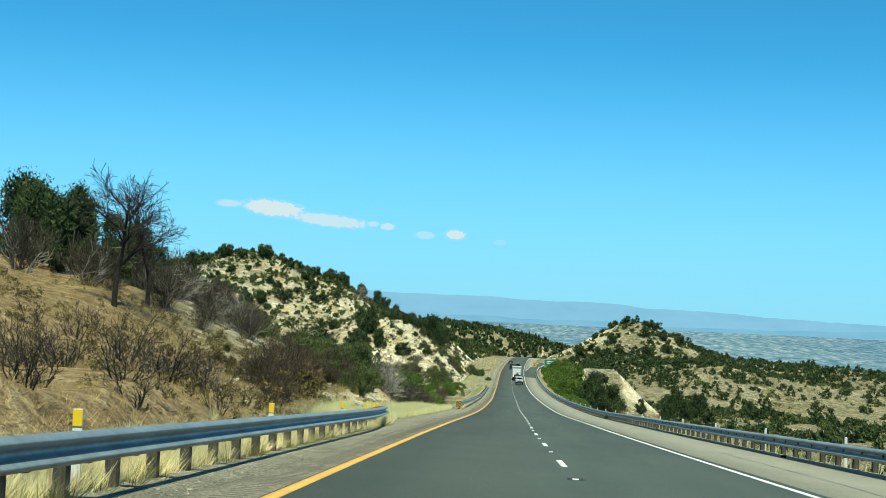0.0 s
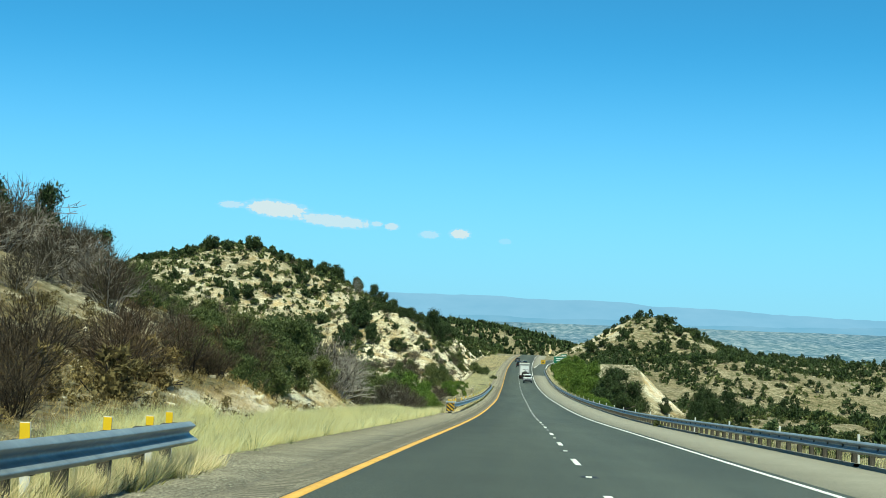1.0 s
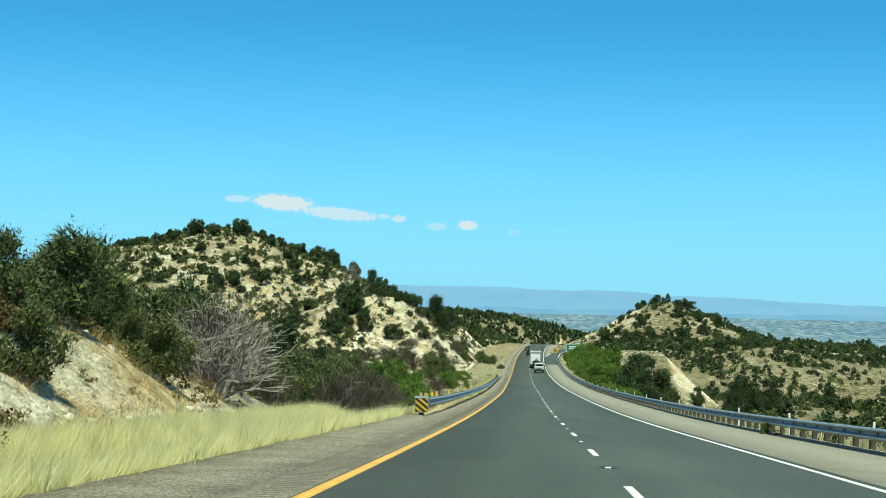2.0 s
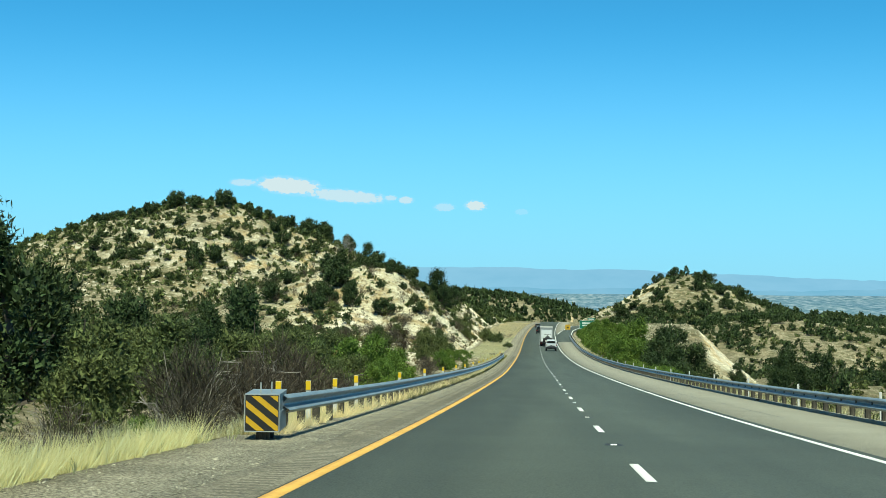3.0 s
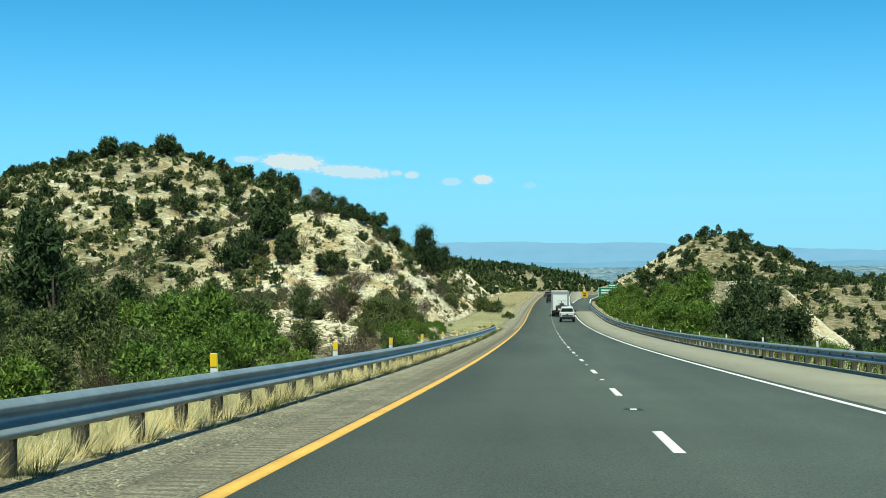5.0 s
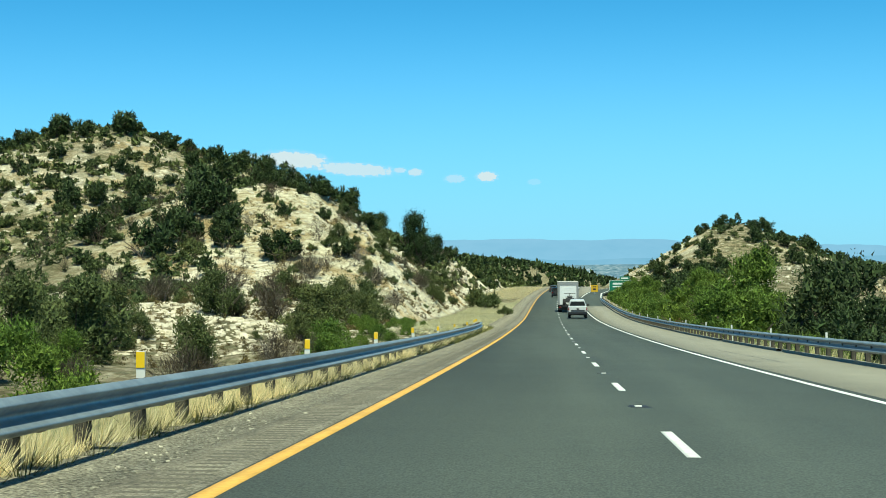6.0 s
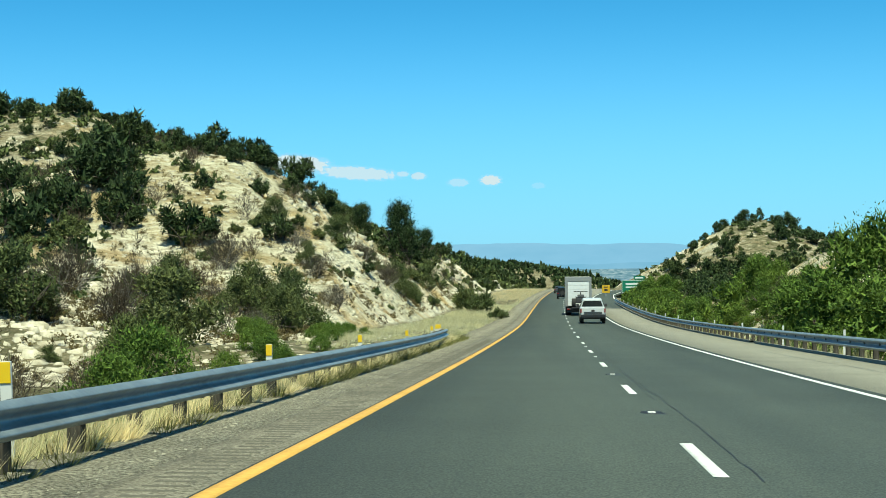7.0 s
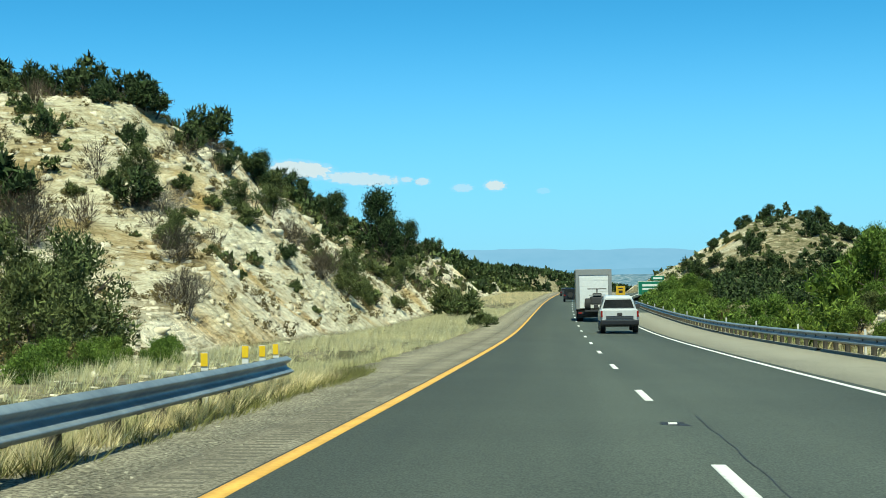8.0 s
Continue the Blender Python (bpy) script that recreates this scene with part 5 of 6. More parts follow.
def delineator(plate_mat, label, group, half=0.05):
    """A slim flat post on the rail with a reflector plate at its head."""
    thing = new("delineator")
    tagged(thing, label, "marker post", group)
    part("post", box(bmesh.new(), (-half, -0.012, 0.0), (half, 0.012, 0.98), 0.004), WHITE_PLASTIC, thing)
    part("reflector", box(bmesh.new(), (-half + 0.001, -0.022, 0.80), (half - 0.001, -0.013, 0.975), 0.003), plate_mat, thing)
    return thing


def set_delineators(proto, places, down=0.05):
    for i, (s, o) in enumerate(places):
        m = stake(s, o, -down - random.uniform(0, 0.05), random.uniform(-6, 6)) @ pose(0, 0, 0, random.uniform(-1.5, 1.5), random.uniform(-2, 2), 0)
        if i == 0:
            proto.matrix_basis = m
        else:
            copy_thing(proto, m)


yellow_post = delineator(REFLECT_YELLOW, "white marker post with yellow reflector behind the rail", "yellow marker posts")
set_delineators(yellow_post,
                [(15.3, -4.3), (28.1, -4.3), (41.5, -4.4), (2.0, -4.3)] + [(s, -4.45) for s in (135.4, 138.9, 142.7, 146.8, *(158.6 + 11.43 * n for n in range(11)))], 0.11)
set_delineators(copy_thing(yellow_post, Matrix.Identity(4)), [(50.0, -4.5), (53.0, -4.6), (55.2, -4.65), (56.6, -4.7), (284.3, -4.45), (295.8, -4.45), (307.2, -4.45), (319.1, -4.65), (321.8, -4.7), (323.4, -4.75), (324.7, -4.75)], 0.20)
set_delineators(delineator(WHITE_PLASTIC, "plain white marker post behind the guard rail", "white marker posts", 0.035), [(s, 8.95) for s in np.arange(27, 470, 12.2)], 0.20)


def chevron_marker():
    """The striped board on the nose of the second rail."""
    thing = new("object_marker")
    tagged(thing, "black and yellow diagonally striped hazard board on the rail end", "hazard marker")
    w, h = 0.52, 0.56
    part("board", box(bmesh.new(), (-w / 2, -0.012, 0.12), (w / 2, 0.012, 0.12 + h), 0.006), BLACK_SHEET, thing, "black hazard board")
    for k in range(-2, 4):
        bm = bmesh.new()
        t = 0.052
        # a band that falls to the right, trimmed by the board
        pts = []
        for x, z in ((-w / 2 + 0.012, 0), (w / 2 - 0.012, -0.80 * (w - 0.024))):
            zc = 0.12 + h * 0.55 + k * 0.235 + z + 0.12
            pts.append((x, zc))
        lo, hi = 0.132, 0.12 + h - 0.012
        poly = [(pts[0][0], pts[0][1] + t), (pts[1][0], pts[1][1] + t), (pts[1][0], pts[1][1] - t), (pts[0][0], pts[0][1] - t)]

        def clip(poly, z0, keep_above):
            out = []
            for i in range(len(poly)):
                a, b = poly[i], poly[(i + 1) % len(poly)]
                ia, ib = (a[1] >= z0) == keep_above, (b[1] >= z0) == keep_above
                if ia:
                    out.append(a)
                if ia != ib:
                    f = (z0 - a[1]) / (b[1] - a[1])
                    out.append((a[0] + f * (b[0] - a[0]), z0))
            return out
        poly = clip(poly, lo, True)
        if len(poly) >= 3:
            poly = clip(poly, hi, False)
        if len(poly) < 3:
            bm.free()
            continue
        vs = [bm.verts.new((x, -0.014, z)) for x, z in poly] + [bm.verts.new((x, -0.017, z)) for x, z in poly]
        n = len(poly)
        bm.faces.new(vs[:n])
        bm.faces.new(vs[n:][::-1])
        for i in range(n):
            bm.faces.new((vs[i], vs[(i + 1) % n], vs[n + (i + 1) % n], vs[n + i]))
        bmesh.ops.recalc_face_normals(bm, faces=bm.faces)
        part("stripe", bm, SIGN_YELLOW, thing, "yellow stripe")
    rim = bmesh.new()
    for a, b in (((-w / 2 - 0.01, 0.11), (w / 2 + 0.01, 0.125)), ((-w / 2 - 0.01, 0.12 + h), (w / 2 + 0.01, 0.135 + h)), ((-w / 2 - 0.012, 0.11), (-w / 2, 0.135 + h)), ((w / 2, 0.11), (w / 2 + 0.012, 0.135 + h))):
        box(rim, (a[0], -0.02, a[1]), (b[0], 0.02, b[1]))
    part("frame", rim, REFLECT_BACK, thing, "light metal rim")
    # the sheet-steel nose box behind the board, and its foot
    for x in (-w / 2 - 0.006, w / 2 - 0.004):
        side = part("side_panel", box(bmesh.new(), (x, 0.025, 0.10), (x + 0.010, 1.15, 0.12 + h), 0.003), STEEL, thing, "galvanised side panel")
        part("rib", box(bmesh.new(), (x - 0.012, 0.12, 0.36), (x + 0.022, 1.10, 0.42), 0.006), STEEL, side)
    part("lid", box(bmesh.new(), (-w / 2 - 0.012, 0.022, 0.122 + h), (w / 2 + 0.012, 1.15, 0.136 + h), 0.003), STEEL, thing, "galvanised lid")
    for y in (0.10, 0.75):
        part("foot", box(bmesh.new(), (-0.10, y, -0.4), (0.10, y + 0.16, 0.13), 0.01), TIMBER, thing, "dark foot")
    for x, y in ((-0.05, 0.25), (0.10, 0.45)):
        part("reflector_rod", tube(bmesh.new(), (x, y, 0.13 + h), (x, y, 0.30 + h), 0.012), REFLECT_BACK, thing, "thin grey rod")
    thing.matrix_basis = stake(132.6, -4.22, 0.0, 4)


chevron_marker()


def slab_sign(name, label, category, wide, high, foot, sheet, legs, s, o, bars=(), turn=0.0, rim=None):
    thing = new(name)
    tagged(thing, label, category)
    part("panel", box(bmesh.new(), (-wide / 2, -0.03, foot), (wide / 2, 0.03, foot + high), 0.02), sheet, thing)
    if rim:
        bm = bmesh.new()
        t = 0.07
        box(bm, (-wide / 2 + 0.05, -0.037, foot + 0.05), (wide / 2 - 0.05, -0.031, foot + 0.05 + t))
        box(bm, (-wide / 2 + 0.05, -0.037, foot + high - 0.05 - t), (wide / 2 - 0.05, -0.031, foot + high - 0.05))
        box(bm, (-wide / 2 + 0.05, -0.037, foot + 0.05 + t), (-wide / 2 + 0.05 + t, -0.031, foot + high - 0.05 - t))
        box(bm, (wide / 2 - 0.05 - t, -0.037, foot + 0.05 + t), (wide / 2 - 0.05, -0.031, foot + high - 0.05 - t))
        part("border", bm, rim, thing, "white border")
    for x0, x1, z0, z1, mt in bars:
        part("bar", box(bmesh.new(), (x0, -0.038, foot + z0), (x1, -0.031, foot + z1)), mt, thing, "bar of lettering")
    for x in legs:
        part("leg", box(bmesh.new(), (x - 0.07, 0.035, -4.0), (x + 0.07, 0.2, foot + high - 0.1), 0.01), POST_STEEL, thing)
    thing.matrix_basis = stake(s, o, 0, turn)
    return thing


slab_sign("exit_sign", "large green highway exit sign with white border on steel legs", "road sign", 5.0, 2.5, 0.1, SIGN_GREEN, (-1.0, 1.5), 562, 14.6,
          [(-1.7, 0.9, 1.55, 1.95, SIGN_WHITE), (-1.7, 1.7, 0.95, 1.25, SIGN_WHITE), (-0.6, 1.2, 0.35, 0.65, SIGN_WHITE)], rim=SIGN_WHITE)
slab_sign("exit_tab", "small green tab sign standing above the exit sign", "road sign", 2.2, 0.75, 2.7, SIGN_GREEN, (-0.6, 0.6), 562.3, 15.6, [(-0.8, 0.8, 0.22, 0.52, SIGN_WHITE)])
slab_sign("ramp_speed_sign", "yellow ramp advisory sign on a steel leg", "road sign", 1.4, 1.4, 0.5, SIGN_YELLOW, (0.0,), 532, 8.5,
          [(-0.35, 0.35, 0.95, 1.12, BLACK_SHEET), (-0.3, 0.3, 0.35, 0.72, BLACK_SHEET)])
slab_sign("small_orange_marker", "small orange roadwork marker leaning behind the rail", "road sign", 0.45, 0.35, -0.5, plain("orange_sheeting", (0.75, 0.16, 0.03), 0.5), (0.0,), 287.5, 9.7)


# ---- road furniture on the surface ----
PATCH = speckled("sealant", (0.012, 0.012, 0.012), (0.035, 0.035, 0.034), 25, 0.6, None, 0, 0.1, 0.002)


def pavement_marker():
    thing = new("pavement_marker")
    tagged(thing, "small pale lane marker plate in a dark asphalt patch", "road marker", "lane markers")
    bm = bmesh.new()
    vs = [(-0.11, -0.12), (0.02, -0.16), (0.19, -0.42), (0.22, -0.38), (0.12, 0.02), (0.10, 0.20), (-0.13, 0.24), (-0.16, 0.05)]
    lo, hi = [bm.verts.new((x, y, 0.001)) for x, y in vs], [bm.verts.new((x, y, 0.006)) for x, y in vs]
    bm.faces.new(hi)
    for i in range(len(vs)):
        bm.faces.new((lo[i], lo[(i + 1) % len(vs)], hi[(i + 1) % len(vs)], hi[i]))
    part("patch", bm, PATCH, thing, "dark asphalt patch")
    bm = bmesh.new()
    box(bm, (-0.07, -0.05, 0.004), (0.03, 0.04, 0.02), 0.005)
    part("plate", bm, WHITE_LINE, thing, "white plate")
    return thing


def set_markers():
    proto = pavement_marker()
    for n in range(-1, 26):
        m = stake(7.12 + 12.192 * n + 4.57, 1.28, 0, 0)
        if n < 0:
            proto.matrix_basis = m
        else:
            copy_thing(proto, m)


set_markers()


def rumble():
    """Milled grooves along the left shoulder, as shallow raised bars whose dark colour stands in for the groove shade.
    """
    rng = np.random.default_rng(3)
    s = np.arange(0, 330, 0.30)
    vs = []
    o0, o1 = -3.06 + 0.14 * rng.random(len(s)), -2.66 + 0.06 * rng.random(len(s))
    for da, up in ((-0.06, -0.011), (-0.035, -0.0075), (0.035, -0.0075), (0.06, -0.011)):
        vs.append(np.stack([along(s + da, o0, up), along(s + da, o1, up)], 1))
    v = np.stack(vs, 1)  # n, 4, 2, 3
    n = len(s)
    i = np.arange(n)[:, None] * 8
    f = np.concatenate([i + np.array([[2 * a, 2 * a + 1, 2 * a + 3, 2 * a + 2]]) for a in range(3)])
    ob = net("rumble_grooves", v.reshape(-1, 3), f, RUMBLE)
    tagged(ob, "worn rumble strip grooves across the narrow shoulder", "rumble strip", kind="stuff")


# dark tone painted for the shade inside the grooves
RUMBLE = speckled("groove_shade", (0.060, 0.055, 0.040), (0.155, 0.140, 0.104), 30, 0.95, None, 0, 0.2, 0.004)
rumble()


def crack(s0, s1, o0, o1, wide, seed):
    rng = np.random.default_rng(seed)
    s = np.linspace(s0, s1, max(4, int(abs(s1 - s0) / 0.5)))
    o = np.linspace(o0, o1, len(s)) + np.cumsum(rng.normal(size=len(s)) * 0.018)
    w = wide * (0.5 + rng.random(len(s)))
    up = 0.003 if max(o0, o1) < 5.15 else -0.009
    a, b = along(s, o - w / 2, up), along(s, o + w / 2, up)
    v = np.stack([a, b], 1).reshape(-1, 3)
    i = np.arange(len(s) - 1)[:, None] * 2
    return v, i + np.array([[0, 1, 3, 2]])


def cracks():
    sets = [(272, 288, 1.55, 1.62, 0.013, 1), (283, 296, 1.5, 1.56, 0.013, 2), (300, 318, 1.55, 1.6, 0.013, 3), (262, 270, 1.5, 1.5, 0.02, 4), (264, 280, 6.6, 6.4, 0.04, 5), (266, 270, 5.6, 7.9, 0.04, 6),
            (290, 312, 7.2, 7.4, 0.03, 7), (20, 46, 6.4, 6.9, 0.03, 8), (150, 176, 6.6, 6.3, 0.03, 9)]
    vs, fs, k = [], [], 0
    for q in sets:
        v, f = crack(*q)
        vs.append(v)
        fs.append(f + k)
        k += len(v)
    ob = net("sealed_cracks", np.concatenate(vs), np.concatenate(fs), PATCH)
    tagged(ob, "dark sealed cracks in the asphalt", "crack", kind="stuff")


cracks()


def gravel_bits():
    """Loose stones and litter on the verge."""
    a = np.concatenate([scatter(RK, 4200, 8, 62, -4.9, -3.1), scatter(RK, 15500, 100, 334, -4.9, -3.05)])
    rocks("verge_gravel", "loose angular grey gravel along the verge", a, RK.uniform(0.008, 0.038, len(a)) * np.where(RK.random(len(a)) < 0.04, 1.8, 1), PEBBLE, True)


gravel_bits()


# ---- exit ramp ----
def exit_ramp():
    s = np.arange(440, 680, 5.0)
    left = np.interp(s, [440, 500, 540, 600, 680], [5.2, 5.2, 6.6, 9.5, 22])
    right = np.interp(s, [440, 480, 540, 600, 680], [8.7, 9.2, 10.4, 14.0, 28])
    rows = [along(s, left, -0.32), along(s, left, -0.008), along(s, right, -0.008), along(s, right, -0.32)]
    v = np.stack(rows, 1).reshape(-1, 3)
    i = np.arange(len(s) - 1)[:, None] * 4
    f = np.concatenate([i + np.array([[a, a + 1, a + 5, a + 4]]) for a in range(3)])
    ob = net("exit_ramp", v, f, ASPHALT)
    tagged(ob, "grey asphalt exit ramp leaving the highway", "road", kind="structure")
    for o, shift in ((left, 0.25), (right, -0.5)):
        k = s >= 500
        a, b = along(s[k], o[k] + shift, -0.003), along(s[k], o[k] + shift + 0.2, -0.003)
        v = np.stack([a, b], 1).reshape(-1, 3)
        i = np.arange(k.sum() - 1)[:, None] * 2
        net("ramp_line", v, i + np.array([[0, 1, 3, 2]]), WHITE_LINE, ob, "white ramp line")


exit_ramp()

# ---- vehicles ----
SILVER = plain("white_car_paint", (0.46, 0.48, 0.49), 0.28, 0.0, 0.6, 0.08)
BLACK_CAR = plain("black_car_paint", (0.012, 0.013, 0.015), 0.25, 0.0, 0.6)
GREY_CAR = plain("dark_grey_car_paint", (0.05, 0.055, 0.06), 0.28, 0.0, 0.6)
DARK_GLASS = plain("dark_car_glass", (0.010, 0.012, 0.014), 0.08, 0.0, 0.6)
TYRE = plain("tyre_rubber", (0.018, 0.018, 0.018), 0.85)
RIM = plain("wheel_alloy", (0.45, 0.46, 0.47), 0.35, 0.8)
TRIM = plain("dark_trim", (0.03, 0.03, 0.032), 0.6)
CHROME = plain("grey_bumper", (0.030, 0.031, 0.034), 0.35, 0.4)
LAMP_RED = plain("red_lamp_glass", (0.20, 0.010, 0.008), 0.2)
PLATE = plain("number_plate", (0.75, 0.75, 0.72), 0.5)
BOX_SIDE = speckled("trailer_side", (0.36, 0.345, 0.30), (0.47, 0.455, 0.40), 3, 0.6, 0.5, 0.15, 0.05, 0.004)
BOX_DOOR = plain("white_trailer_door", (0.62, 0.64, 0.65), 0.4)
BOX_FRAME = plain("grey_trailer_frame", (0.26, 0.27, 0.27), 0.5, 0.3)


def loft(bm, rings):
    """A closed skin through rings of points (same count), capped at both ends."""
    rows = [[bm.verts.new(p) for p in r] for r in rings]
    n = len(rows[0])
    for a, b in zip(rows, rows[1:]):
        for i in range(n):
            bm.faces.new((a[i], a[(i + 1) % n], b[(i + 1) % n], b[i]))
    bm.faces.new(rows[0][::-1])
    bm.faces.new(rows[-1])
    bmesh.ops.recalc_face_normals(bm, faces=bm.faces)


def section(y, half_low, half_belt, z0, z1, corner=0.10):
    """A rounded body cross-section at y, wider at the belt."""
    h = z1 - z0
    pts = [(half_low - corner, z0), (half_low, z0 + corner), (half_belt, z0 + h * 0.55), (half_belt - 0.03, z1 - corner), (half_belt - corner * 1.2, z1)]
    return [(x, y, z) for x, z in pts] + [(-x, y, z) for x, z in pts[::-1]]


def cabin_ring(y, half_b, half_t, z0, z1):
    return [(half_b, y, z0), (half_t, y, z1 - 0.05), (half_t - 0.09, y, z1), (-half_t + 0.09, y, z1), (-half_t, y, z1 - 0.05), (-half_b, y, z0)]


def wheel(parent, x, y, r, wide, side):
    bm = bmesh.new()
    bmesh.ops.create_cone(bm, cap_ends=True, segments=28, radius1=r, radius2=r, depth=wide, matrix=Matrix.Translation((x, y, r)) @ Matrix.Rotation(radians(90), 4, "Y"))
    es = [e for e in bm.edges if len(e.link_faces) == 2 and any(len(f.verts) > 4 for f in e.link_faces)]
    bmesh.ops.bevel(bm, geom=es, offset=0.03, segments=2, affect="EDGES")
    w = part("wheel", bm, TYRE, parent, "black tyre")
    bm = bmesh.new()
    bmesh.ops.create_cone(bm, cap_ends=True, segments=20, radius1=r * 0.62, radius2=r * 0.5, depth=0.05, matrix=Matrix.Translation((x + side * wide / 2, y, r)) @ Matrix.Rotation(radians(90 * side), 4, "Y"))
    part("rim", bm, RIM, w, "alloy rim")


def quad_panel(bm, pts, push):
    """A thin panel through the corner points, pushed out along its normal."""
    p = [Vector(q) for q in pts]
    n = (p[1] - p[0]).cross(p[2] - p[0]).normalized()
    if n.dot(Vector(push)) < 0:
        n = -n
    a, b = [bm.verts.new(q + n * 0.004) for q in p], [bm.verts.new(q + n * 0.012) for q in p]
    m = len(p)
    bm.faces.new(b)
    for i in range(m):
        bm.faces.new((a[i], a[(i + 1) % m], b[(i + 1) % m], b[i]))
    bmesh.ops.recalc_face_normals(bm, faces=bm.faces)


def pickup_truck(label, paint, s, o):
    """A crew-cab pickup; y runs forwards, its tail at y = 0."""
    t = new("pickup_truck")
    tagged(t, label, "pickup truck", "vehicles")
    bm = bmesh.new()
    loft(bm, [section(0.06, 0.90, 0.96, 0.62, 1.22), section(0.15, 0.96, 1.0, 0.55, 1.26), section(1.6, 0.98, 1.01, 0.52, 1.27), section(3.9, 0.98, 1.0, 0.52, 1.22), section(5.2, 0.97, 0.98, 0.5, 1.16), section(5.75, 0.9, 0.92, 0.55, 1.05)])
    part("body", bm, paint, t, smooth=False)
    part("tailgate", box(bmesh.new(), (-0.76, 0.02, 0.72), (0.76, 0.07, 1.22), 0.03), paint, t)
    part("tailgate_trim", box(bmesh.new(), (-0.13, -0.004, 0.93), (0.13, 0.02, 1.08), 0.03), TRIM, t, "dark tailgate badge plate")
    # raised dark strip; its colour puts the shade of a recess on the tailgate
    part("tailgate_shade", box(bmesh.new(), (-0.70, 0.008, 0.76), (0.70, 0.024, 0.92), 0.03), GREY_CAR, t, "dark grey strip painted as shade along the tailgate")
    bm = bmesh.new()
    loft(bm, [cabin_ring(1.75, 0.93, 0.72, 1.2, 1.80), cabin_ring(2.0, 0.95, 0.72, 1.2, 1.91), cabin_ring(3.2, 0.95, 0.72, 1.2, 1.94), cabin_ring(3.6, 0.95, 0.70, 1.2, 1.88), cabin_ring(4.25, 0.94, 0.86, 1.15, 1.25)])
    part("cab", bm, paint, t)
    bm = bmesh.new()
    quad_panel(bm, [(-0.82, 1.75, 1.29), (0.82, 1.75, 1.29), (0.67, 1.75, 1.73), (-0.67, 1.75, 1.73)], (0, -1, 0))
    part("rear_window", bm, DARK_GLASS, t, "dark rear window")
    for k in (-1, 1):
        for y0, y1 in ((2.0, 2.75), (2.85, 3.55)):
            bm = bmesh.new()
            quad_panel(bm, [(k * 0.925, y0, 1.3), (k * 0.925, y1, 1.3), (k * 0.765, y1 - 0.05, 1.78), (k * 0.765, y0 + 0.05, 1.78)], (k, 0, 0))
            part("side_window", bm, DARK_GLASS, t, "dark side window")
        part("tail_lamp", box(bmesh.new(), (k * 0.92 - 0.05, 0.0, 0.86), (k * 0.92 + 0.05, 0.12, 1.18), 0.02), LAMP_RED, t, "red tail lamp")
        mir = part("mirror", box(bmesh.new(), (k * 1.12 - 0.11, 3.62, 1.22), (k * 1.12 + 0.11, 3.75, 1.46), 0.03), TRIM, t, "black door mirror")
        bm = bmesh.new()
        box(bm, (min(k * 0.93, k * 1.03), 3.66, 1.27), (max(k * 0.93, k * 1.03), 3.72, 1.33), 0.01)
        part("mirror_arm", bm, TRIM, mir)
        wheel(t, k * 0.84, 1.15, 0.40, 0.27, k)
        wheel(t, k * 0.84, 4.80, 0.40, 0.27, k)
    part("rear_valance", box(bmesh.new(), (-0.95, 0.0, 0.40), (0.95, 0.14, 0.60), 0.03), TRIM, t, "dark rear valance")
    bump_er = part("bumper", box(bmesh.new(), (-0.97, -0.14, 0.44), (0.97, 0.08, 0.72), 0.06), CHROME, t, "grey rear bumper")
    part("number_plate", box(bmesh.new(), (-0.16, -0.135, 0.54), (0.16, -0.12, 0.68), 0.005), PLATE, bump_er, "pale number plate bar")
    part("undertray", box(bmesh.new(), (-0.72, 0.2, 0.36), (0.72, 5.2, 0.56), 0.02), TRIM, t, "dark underbody")
    bm = bmesh.new()
    quad_panel(bm, [(-0.8, 4.22, 1.28), (0.8, 4.22, 1.28), (0.68, 3.66, 1.82), (-0.68, 3.66, 1.82)], (0, 1, 0.5))
    part("windscreen", bm, DARK_GLASS, t, "dark windscreen")
    t.matrix_basis = stake(s, o, 0)
    return t


pickup_truck("white crew-cab pickup with dark rear window driving downhill", SILVER, 377.0, 3.15)


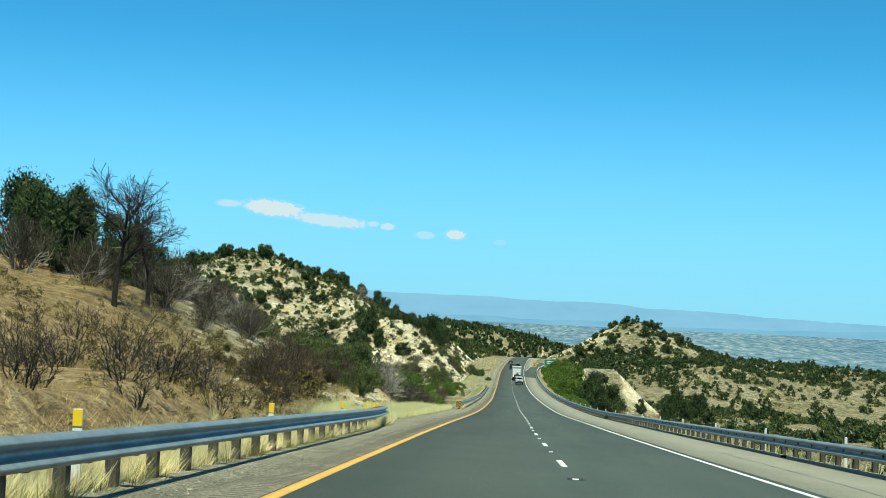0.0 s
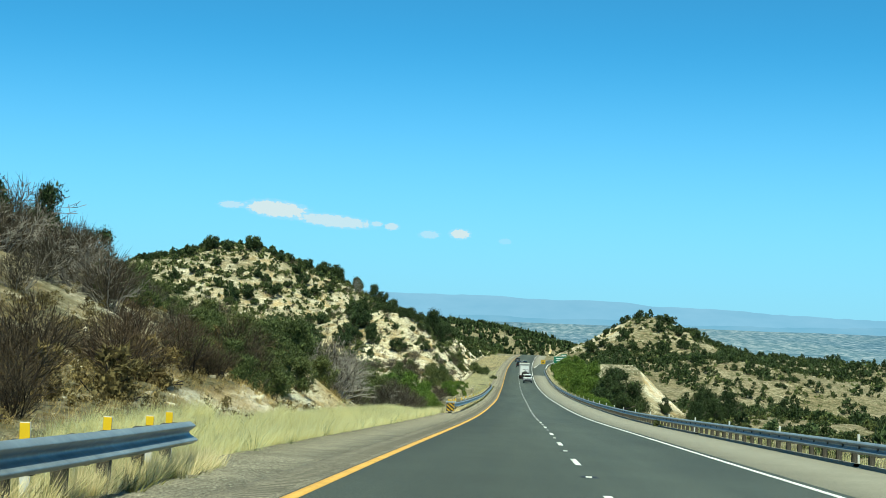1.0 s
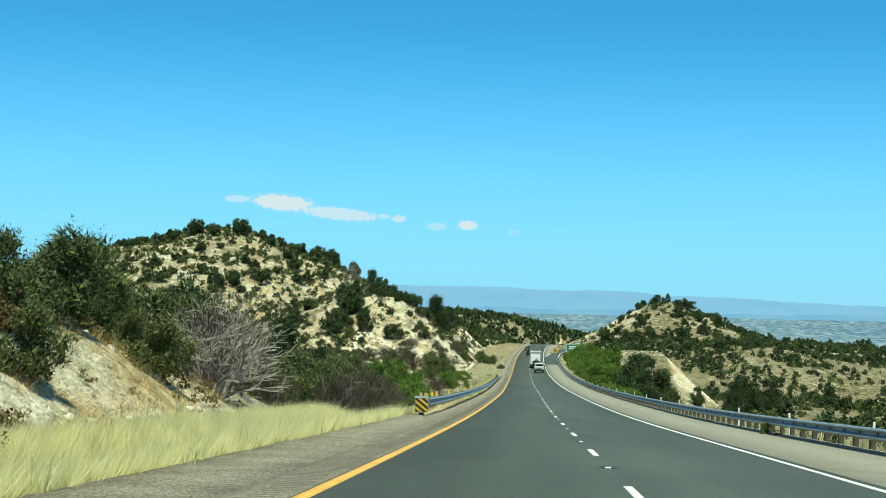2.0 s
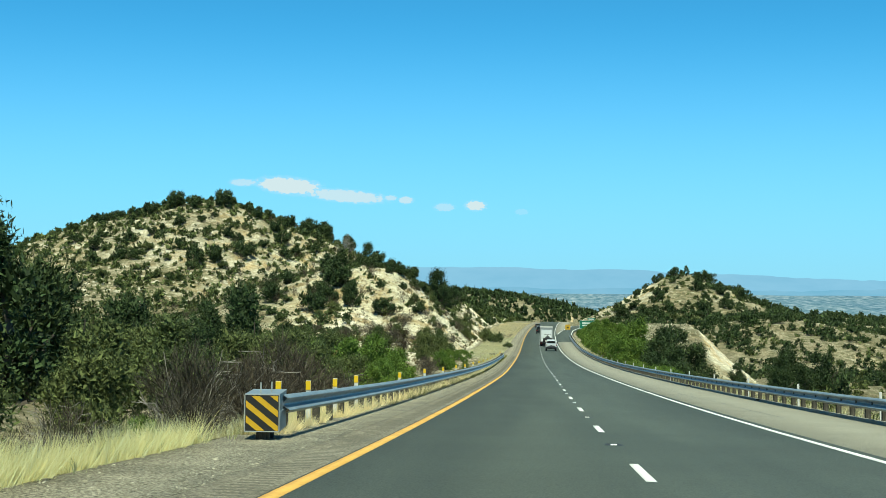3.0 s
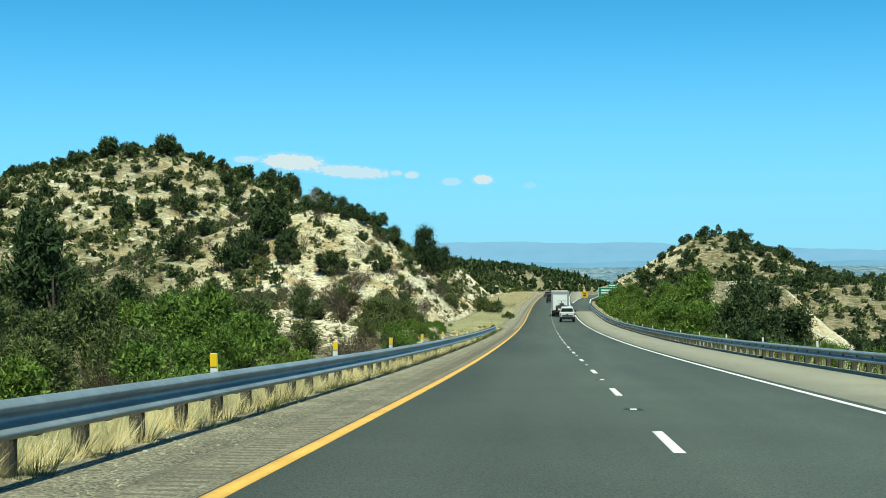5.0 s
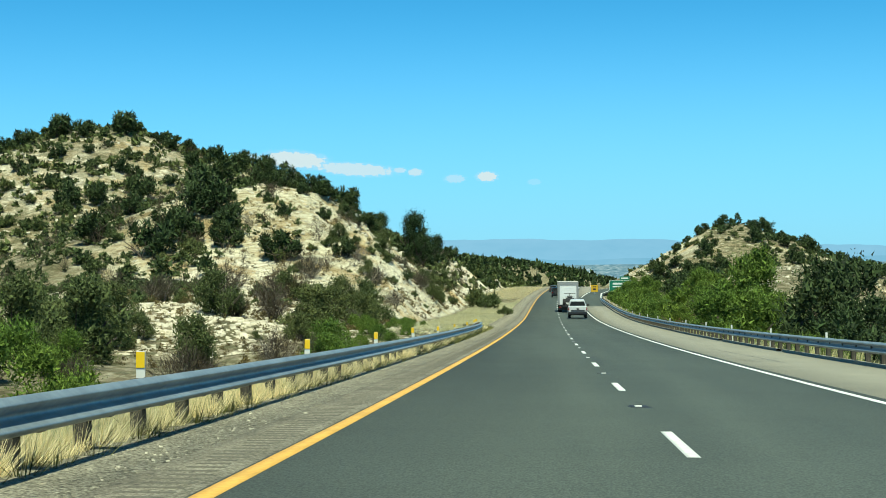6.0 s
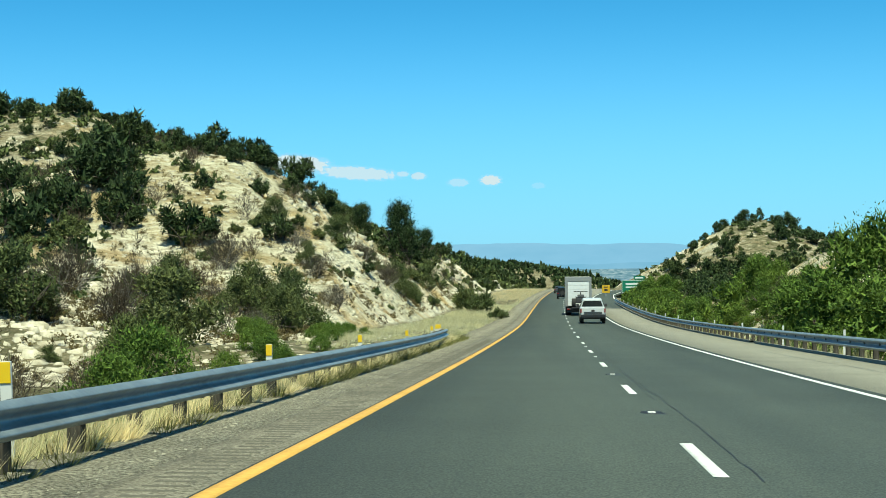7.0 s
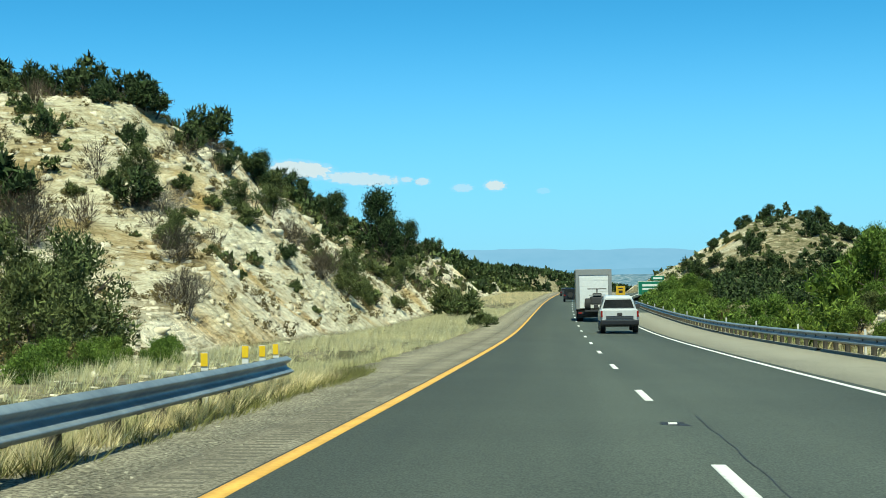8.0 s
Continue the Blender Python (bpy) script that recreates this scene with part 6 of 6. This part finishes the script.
def box_trailer(s, o):
    """A tall box trailer with a white rear door, an off-road bike on its rack, and the lorry's chassis."""
    t = new("box_truck")
    tagged(t, "tall pale box truck with white rear door on the highway", "box truck", "vehicles")
    w, h0, h1, ln = 1.27, 0.95, 3.75, 8.6
    bm = bmesh.new()
    box(bm, (-w, 0.10, h0), (w, ln, h1), 0.04)
    part("cargo_box", bm, BOX_SIDE, t, "beige cargo box")
    bm = bmesh.new()
    box(bm, (-w - 0.01, 0.0, h0 - 0.05), (-w + 0.24, 0.12, h1 + 0.01), 0.015)
    box(bm, (w - 0.24, 0.0, h0 - 0.05), (w + 0.01, 0.12, h1 + 0.01), 0.015)
    box(bm, (-w + 0.24, 0.0, h1 - 0.42), (w - 0.24, 0.12, h1 + 0.01), 0.015)
    part("rear_frame", bm, BOX_FRAME, t, "grey rear frame")
    door = part("rear_door", box(bmesh.new(), (-w + 0.245, 0.07, h0 + 0.01), (w - 0.245, 0.095, h1 - 0.43)), BOX_DOOR, t, "white roll-up rear door")
    for k in range(6):
        z = h0 + 0.02 + k * (h1 - 0.44 - h0) / 6
        part("door_panel", box(bmesh.new(), (-w + 0.25, 0.03, z), (w - 0.25, 0.069, z + (h1 - 0.44 - h0) / 6 - 0.012), 0.008), BOX_DOOR, door)
    part("bumper", box(bmesh.new(), (-1.15, -0.15, 0.55), (1.15, 0.1, 0.72), 0.02), TRIM, t, "dark rear bumper")
    # black sheet added to fill the gap under the cargo box
    part("under_panel", box(bmesh.new(), (-1.12, 0.85, 0.28), (1.12, 0.90, 0.94), 0.01), TRIM, t, "black panel across the gap under the cargo box")
    part("chassis", box(bmesh.new(), (-0.55, 0.2, 0.6), (0.55, 10.5, 0.93), 0.02), TRIM, t, "dark chassis frame")
    for k in (-1, 1):
        part("tail_lamp", box(bmesh.new(), (k * 1.0 - 0.12, -0.17, 0.58), (k * 1.0 + 0.12, -0.145, 0.70), 0.01), LAMP_RED, t, "red tail lamp")
        part("mud_flap", box(bmesh.new(), (k * 0.95 - 0.3, 1.1, 0.25), (k * 0.95 + 0.3, 1.13, 0.9), 0.005), TYRE, t, "black mud flap")
        wheel(t, k * 1.0, 1.9, 0.50, 0.5, k)
        wheel(t, k * 1.05, 9.9, 0.50, 0.3, k)
    bm = bmesh.new()
    loft(bm, [cabin_ring(8.8, 1.05, 1.0, 0.9, 2.6), cabin_ring(9.9, 1.05, 1.0, 0.9, 2.6), cabin_ring(10.6, 1.05, 0.95, 0.9, 2.0), cabin_ring(11.2, 1.0, 0.9, 0.8, 1.7)])
    part("cab", bm, BOX_DOOR, t, "white cab")
    t.matrix_basis = stake(s, o, 0)
    return t


box_trailer(407.5, 2.55)


def carried_bike(s, o):
    """A dark off-road quad bike strapped on a rack behind the box truck."""
    t = new("quad_bike")
    tagged(t, "dark quad bike strapped upright on the rack behind the box truck", "quad bike")
    part("rack", box(bmesh.new(), (-0.55, 0.0, 0.52), (0.55, 1.2, 0.60), 0.01), TRIM, t, "black steel rack")
    bm = bmesh.new()
    box(bm, (-0.32, 0.15, 0.85), (0.32, 1.05, 1.25), 0.08)
    box(bm, (-0.2, 0.3, 1.25), (0.2, 0.95, 1.42), 0.06)
    part("body", bm, TRIM, t, "dark bodywork")
    part("handlebar", tube(bmesh.new(), (-0.42, 0.75, 1.62), (0.42, 0.75, 1.62), 0.025), TRIM, t)
    part("steering_column", tube(bmesh.new(), (0, 0.7, 1.3), (0, 0.75, 1.62), 0.03), TRIM, t)
    part("front_rack", box(bmesh.new(), (-0.36, 0.1, 1.30), (0.36, 0.32, 1.34), 0.008), POST_STEEL, t, "grey carrying rack")
    for k in (-1, 1):
        for y in (0.25, 1.0):
            wheel(t, k * 0.42, y, 0.28, 0.24, k)
    for c in t.children:
        if c.name.startswith("wheel"):
            c.location.z = 0.6
    t.matrix_basis = stake(s, o, 0.0) @ Matrix.Diagonal((1.6, 1.0, 1.45, 1))


carried_bike(405.9, 2.75)


def car(name, label, category, paint, s, o, tall=False):
    t = new(name)
    tagged(t, label, category, "vehicles")
    h = 1.85 if tall else 1.45
    b = 1.12 if tall else 0.95
    bm = bmesh.new()
    loft(bm, [section(0.0, 0.82, 0.86, 0.45, b - 0.04), section(0.12, 0.88, 0.92, 0.35, b), section(1.0, 0.90, 0.93, 0.30, b), section(3.2, 0.90, 0.93, 0.30, b), section(4.3, 0.88, 0.90, 0.32, b - 0.1), section(4.7, 0.78, 0.8, 0.38, b - 0.25)])
    part("body", bm, paint, t)
    y0 = 0.1 if tall else 0.75
    bm = bmesh.new()
    loft(bm, [cabin_ring(y0, 0.86, 0.70, b - 0.03, h - 0.10), cabin_ring(y0 + 0.3, 0.86, 0.68, b - 0.03, h), cabin_ring(2.4, 0.86, 0.68, b - 0.03, h), cabin_ring(3.3, 0.84, 0.78, b - 0.03, b + 0.05)])
    part("cabin", bm, paint, t)
    bm = bmesh.new()
    quad_panel(bm, [(-0.70, y0, b + 0.06), (0.70, y0, b + 0.06), (0.60, y0, h - 0.16), (-0.60, y0, h - 0.16)], (0, -1, 0))
    part("rear_window", bm, DARK_GLASS, t, "dark rear window")
    for k in (-1, 1):
        part("tail_lamp", box(bmesh.new(), (k * 0.72 - 0.12, -0.02, b - 0.32), (k * 0.72 + 0.12, 0.06, b - 0.14), 0.02), LAMP_RED, t, "red tail lamp")
        wheel(t, k * 0.78, 0.95, 0.34, 0.24, k)
        wheel(t, k * 0.78, 3.75, 0.34, 0.24, k)
    part("number_plate", box(bmesh.new(), (-0.16, -0.02, 0.62), (0.16, 0.0, 0.74), 0.004), PLATE, t, "pale number plate bar")
    if tall:
        part("spare_wheel", tube(bmesh.new(), (0, -0.22, 0.98), (0, -0.02, 0.98), 0.36, None, 24), TYRE, t, "black spare wheel")
    t.matrix_basis = stake(s, o, 0)
    return t


car("off_road_car", "black boxy off-road car with spare wheel on its tail", "car", BLACK_CAR, 500, 1.0, True)
car("saloon_car", "dark grey saloon car far down the road", "car", GREY_CAR, 560, -0.4)
car("saloon_car", "black saloon car far down the road", "car", BLACK_CAR, 520, 2.6)
